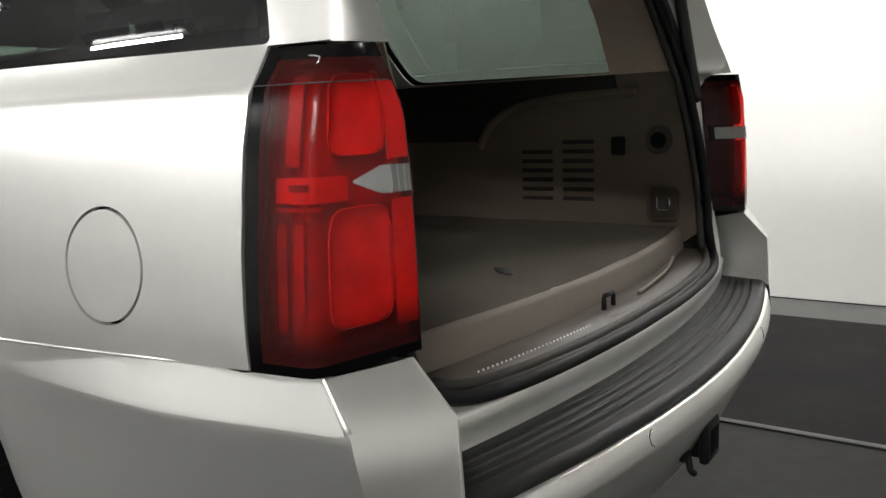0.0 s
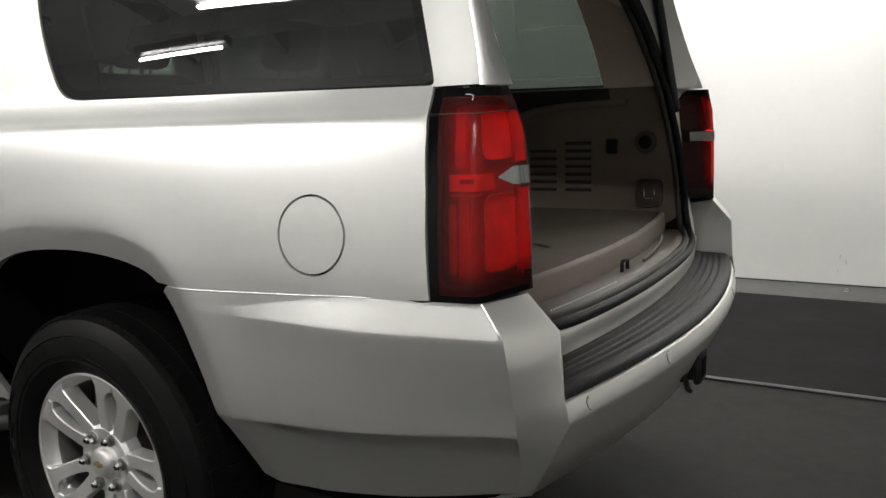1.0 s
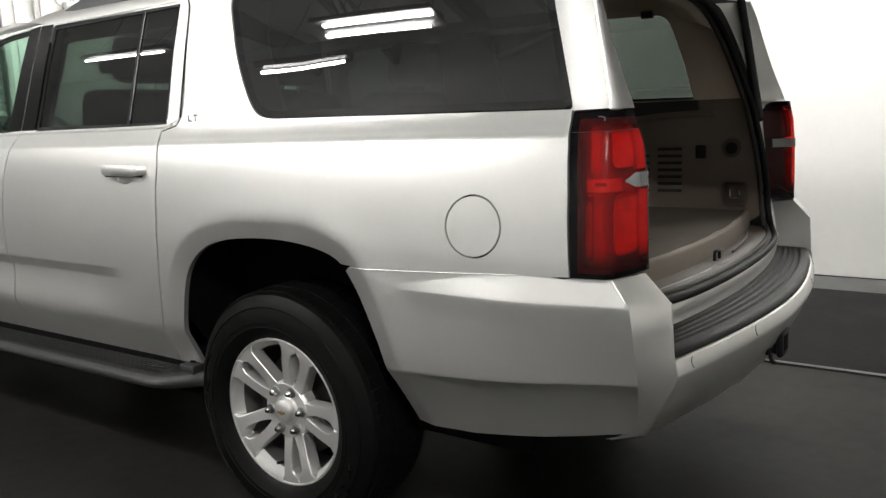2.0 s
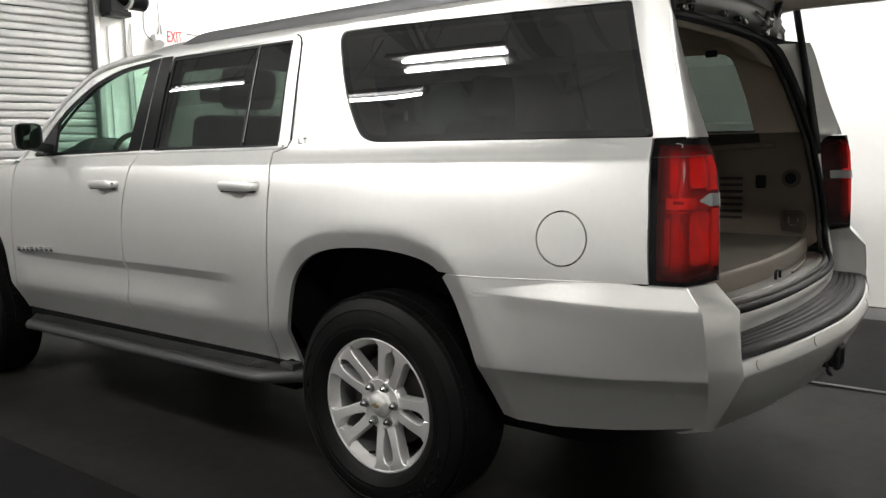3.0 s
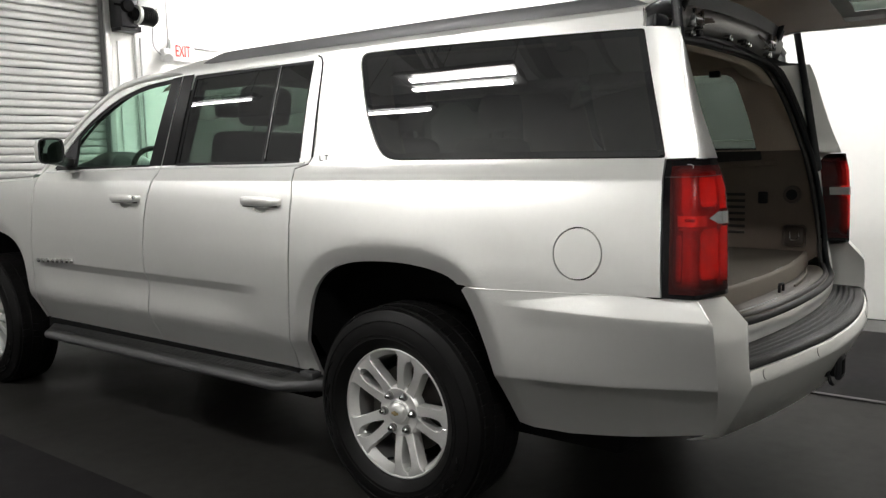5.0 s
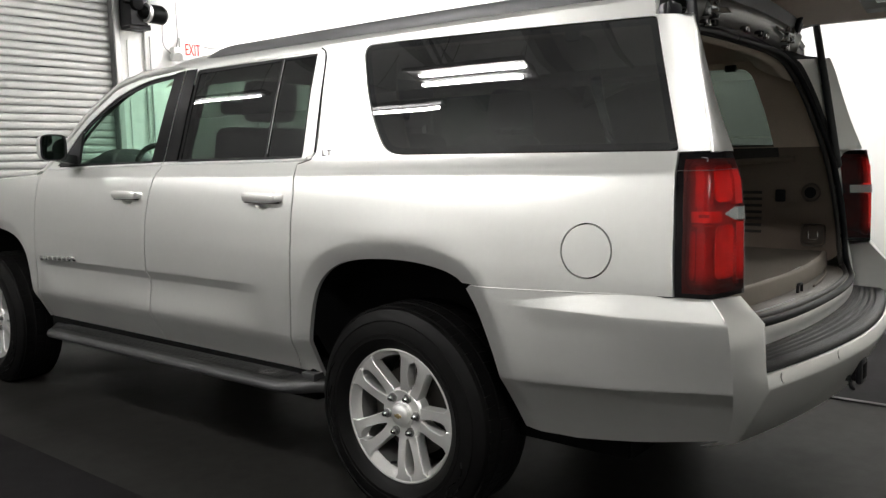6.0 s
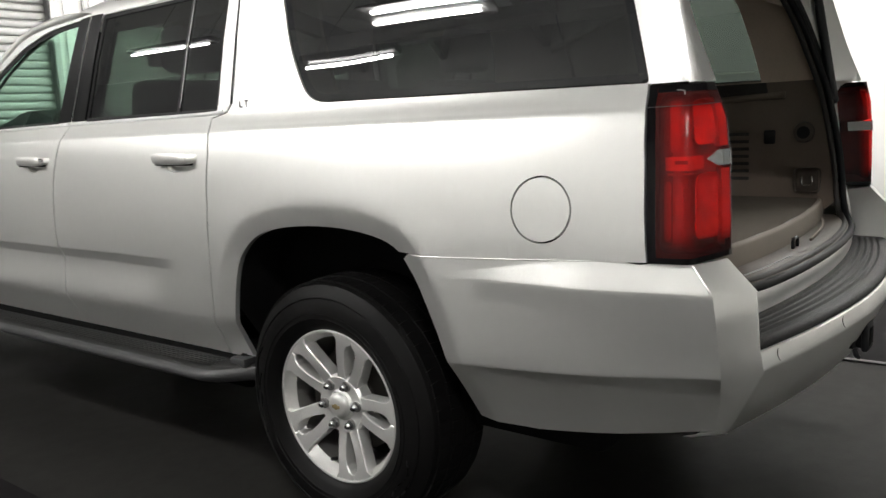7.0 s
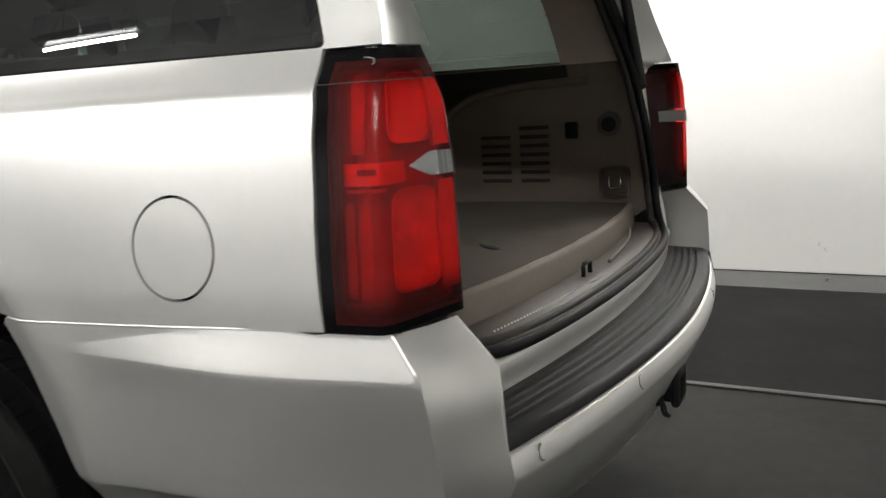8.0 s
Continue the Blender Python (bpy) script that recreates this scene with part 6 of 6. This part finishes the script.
def hitch():
    bm = bmesh.new()
    box(bm, -0.074, -0.006, 0.060, 0.30, 0.508, 0.576, 0.006)
    box(bm, -0.084, 0.000, 0.055, 0.075, 0.499, 0.585, 0.008)
    box(bm, -0.14, 0.06, 0.14, 0.155, 0.49, 0.59, 0.006)
    h = part("tow_hitch", bm, SEAL, car)
    made_box("hitch_mouth", LINER, h, -0.066, -0.014, 0.0535, 0.060, 0.516, 0.568, 0.002)
    bm = bmesh.new()
    tube(bm, smooth_path([(-0.080, 0.10, 0.523), (-0.106, 0.085, 0.513), (-0.116, 0.08, 0.498), (-0.104, 0.075, 0.490)]), 0.007, 8)
    part("safety_loop", bm, SEAL, h)
    bm = bmesh.new()
    cyl(bm, (-0.125, 0.085, 0.545), (-0.125, 0.18, 0.545), 0.026, 16)
    part("trailer_socket", bm, SEAL, h)


hitch()


# ---- tailgate, built shut and swung up on its hinge ----
HINGE = Vector((0, 0.46, 1.825))
SWING = -63.5
LIFT = Vector((0, 0.0, 0.072))
GZ = [0.79, 0.85, 1.0, 1.15, 1.25, 1.33, 1.5, 1.66, 1.76, 1.80]
GY = [0.150, 0.125, 0.105, 0.108, 0.130, 0.168, 0.260, 0.348, 0.405, 0.440]
GW = [0.775, 0.785, 0.790, 0.790, 0.785, 0.775, 0.745, 0.705, 0.680, 0.670]


def gate_point(u, z, deep=0.0):
    x = u * float(np.interp(z, GZ, GW)) * (1 - 0.25 * deep)
    return (x, float(np.interp(z, GZ, GY)) + 0.12 * x * x + deep, z + 0.25 * deep)


def gate_patch(u0, u1, z0, z1, deep=0.0, nu=20, nz=16, flip=False, bm=None):
    bm = bm or bmesh.new()
    loft(bm, [[gate_point(u0 + (u1 - u0) * i / nu, z0 + (z1 - z0) * j / nz, deep) for i in range(nu + 1)] for j in range(nz + 1)], flip=flip)
    return bm


def tailgate():
    bm = gate_patch(-1, 1, 0.79, 1.345)
    gate_patch(-1, -0.90, 1.345, 1.80, bm=bm, nu=3)
    gate_patch(0.90, 1, 1.345, 1.80, bm=bm, nu=3)
    gate_patch(-0.90, 0.90, 1.58, 1.80, bm=bm, nz=6)
    bmesh.ops.remove_doubles(bm, verts=bm.verts[:], dist=0.0008)
    gate = part("tailgate", bm, PAINT, car, smooth=40)
    # turned-in rim between skin and inner lining
    rim = [(-1 + i / 10, 0.79) for i in range(20)] + [(1, 0.79 + 1.01 * k / 20) for k in range(20)] + [(1 - i / 10, 1.80) for i in range(20)] + [(-1, 1.80 - 1.01 * k / 20) for k in range(20)]
    bm = bmesh.new()
    loft(bm, [[gate_point(u, z, d) for u, z in rim] for d in (0.0, 0.03, 0.062)], closed=True, flip=True)
    part("tailgate_rim", bm, PAINT, gate, smooth=-40)
    bm = gate_patch(-0.97, 0.97, 0.80, 1.345, 0.062, flip=True)
    gate_patch(-0.97, -0.86, 1.345, 1.79, 0.062, bm=bm, nu=3, flip=True)
    gate_patch(0.86, 0.97, 1.345, 1.79, 0.062, bm=bm, nu=3, flip=True)
    gate_patch(-0.86, 0.86, 1.57, 1.79, 0.062, bm=bm, nz=6, flip=True)
    part("inner_lining", bm, TRIM_TAN, gate, smooth=40)
    # raised panel and pull cup of the lining
    bm = gate_patch(-0.80, 0.80, 0.90, 1.28, 0.078, flip=True)
    part("lining_panel", bm, TRIM_DARK, gate)
    bm = gate_patch(-0.35, -0.15, 0.86, 0.91, 0.085, nu=6, nz=4, flip=True)
    part("pull_cup", bm, BLACK_PLASTIC, gate)
    bm = gate_patch(-0.91, 0.91, 1.335, 1.60, -0.002)
    w = part("rear_window", bm, PRIVACY, gate)
    bm = bmesh.new()
    box(bm, -0.655, -0.585, -0.0015, 0.0015, -0.016, 0.016, 0.001, Matrix.Translation(gate_point(-0.80, 1.385, -0.007)) @ pose(0.62, 0, 0, 28))
    part("sticker", bm, STICKER, w, "small printed paper sticker")
    # spoiler
    bm = bmesh.new()
    loft(bm, [[tuple(np.array(gate_point(u, 1.765)) + np.array(o)) for o in ((0, 0.02, 0.06), (0, -0.06, 0.045), (0, -0.10, 0.02), (0, -0.09, 0.0), (0, -0.01, -0.025))] for u in np.linspace(-0.76, 0.76, 21)])
    part("spoiler", bm, PAINT, gate, smooth=-40)
    # split line, moulded frame of the number plate, handle
    bm = bmesh.new()
    tube(bm, [gate_point(u, 1.155, -0.0005) for u in np.linspace(-0.99, 0.99, 31)], 0.0022, 5)
    part("split_line", bm, SEAL, gate)
    bm = bmesh.new()
    tube(bm, smooth_path([gate_point(u, z, -0.004) for u, z in ((-0.42, 1.16), (-0.44, 1.10), (-0.43, 0.92), (-0.40, 0.87), (-0.3, 0.865), (0.3, 0.865), (0.40, 0.87), (0.43, 0.92), (0.44, 1.10), (0.42, 1.16))]), 0.014, 8)
    part("plate_surround", bm, PAINT, gate)
    bm = bmesh.new()
    loft(bm, [[tuple(np.array(gate_point(u, 1.205)) + np.array(o)) for o in ((0, 0.01, 0.045), (0, -0.022, 0.030), (0, -0.028, 0.0), (0, -0.022, -0.030), (0, 0.005, -0.045))] for u in np.linspace(-0.45, 0.45, 15)])
    part("badge_bar", bm, PAINT, gate, smooth=-50)
    bm = bmesh.new()
    p = Vector(gate_point(0, 1.20, -0.036))
    for a, b in ((0.075, 0.014), (0.032, 0.026)):
        box(bm, -a, a, -0.006, 0.006, -b, b, 0.004, Matrix.Translation(p))
    part("badge", bm, BADGE_GOLD, gate, "plain gold badge shape")
    pl = Vector(gate_point(0, 1.055, -0.010))
    bm = bmesh.new()
    box(bm, -0.155, 0.155, -0.004, 0.004, -0.078, 0.078, 0.003, Matrix.Translation(pl))
    plate = part("number_plate", bm, DARK_METAL, gate, "dark dealer plate with pale bars")
    bm = bmesh.new()
    for x0, x1, z0, z1 in ((-0.15, 0.15, 0.070, 0.0745), (-0.15, 0.15, -0.0745, -0.070), (-0.11, 0.11, -0.004, 0.030), (-0.08, 0.08, -0.030, -0.022), (-0.07, 0.07, -0.050, -0.044)):
        box(bm, x0, x1, -0.0055, -0.0035, z0, z1, 0.0005, Matrix.Translation(pl))
    part("plate_bars", bm, WHITE_MARK, plate)
    bm = bmesh.new()
    box(bm, -0.26, 0.26, -0.02, 0.012, -0.020, 0.020, 0.010, Matrix.Translation(gate_point(0, 0.925, -0.006)))
    part("pull_bar", bm, PAINT, gate)
    for k in range(8):
        bm = bmesh.new()
        box(bm, -0.012, 0.012, -0.004, 0.003, -0.013, 0.013, 0.002, Matrix.Translation(gate_point(-0.90 + k * 0.047, 0.835, -0.002)))
        part("name_block", bm, CHROME, gate)
    gate.matrix_basis = Matrix.Translation(HINGE + LIFT) @ pose(0, 0, 0, SWING) @ Matrix.Translation(-HINGE)
    return gate


tailgate()
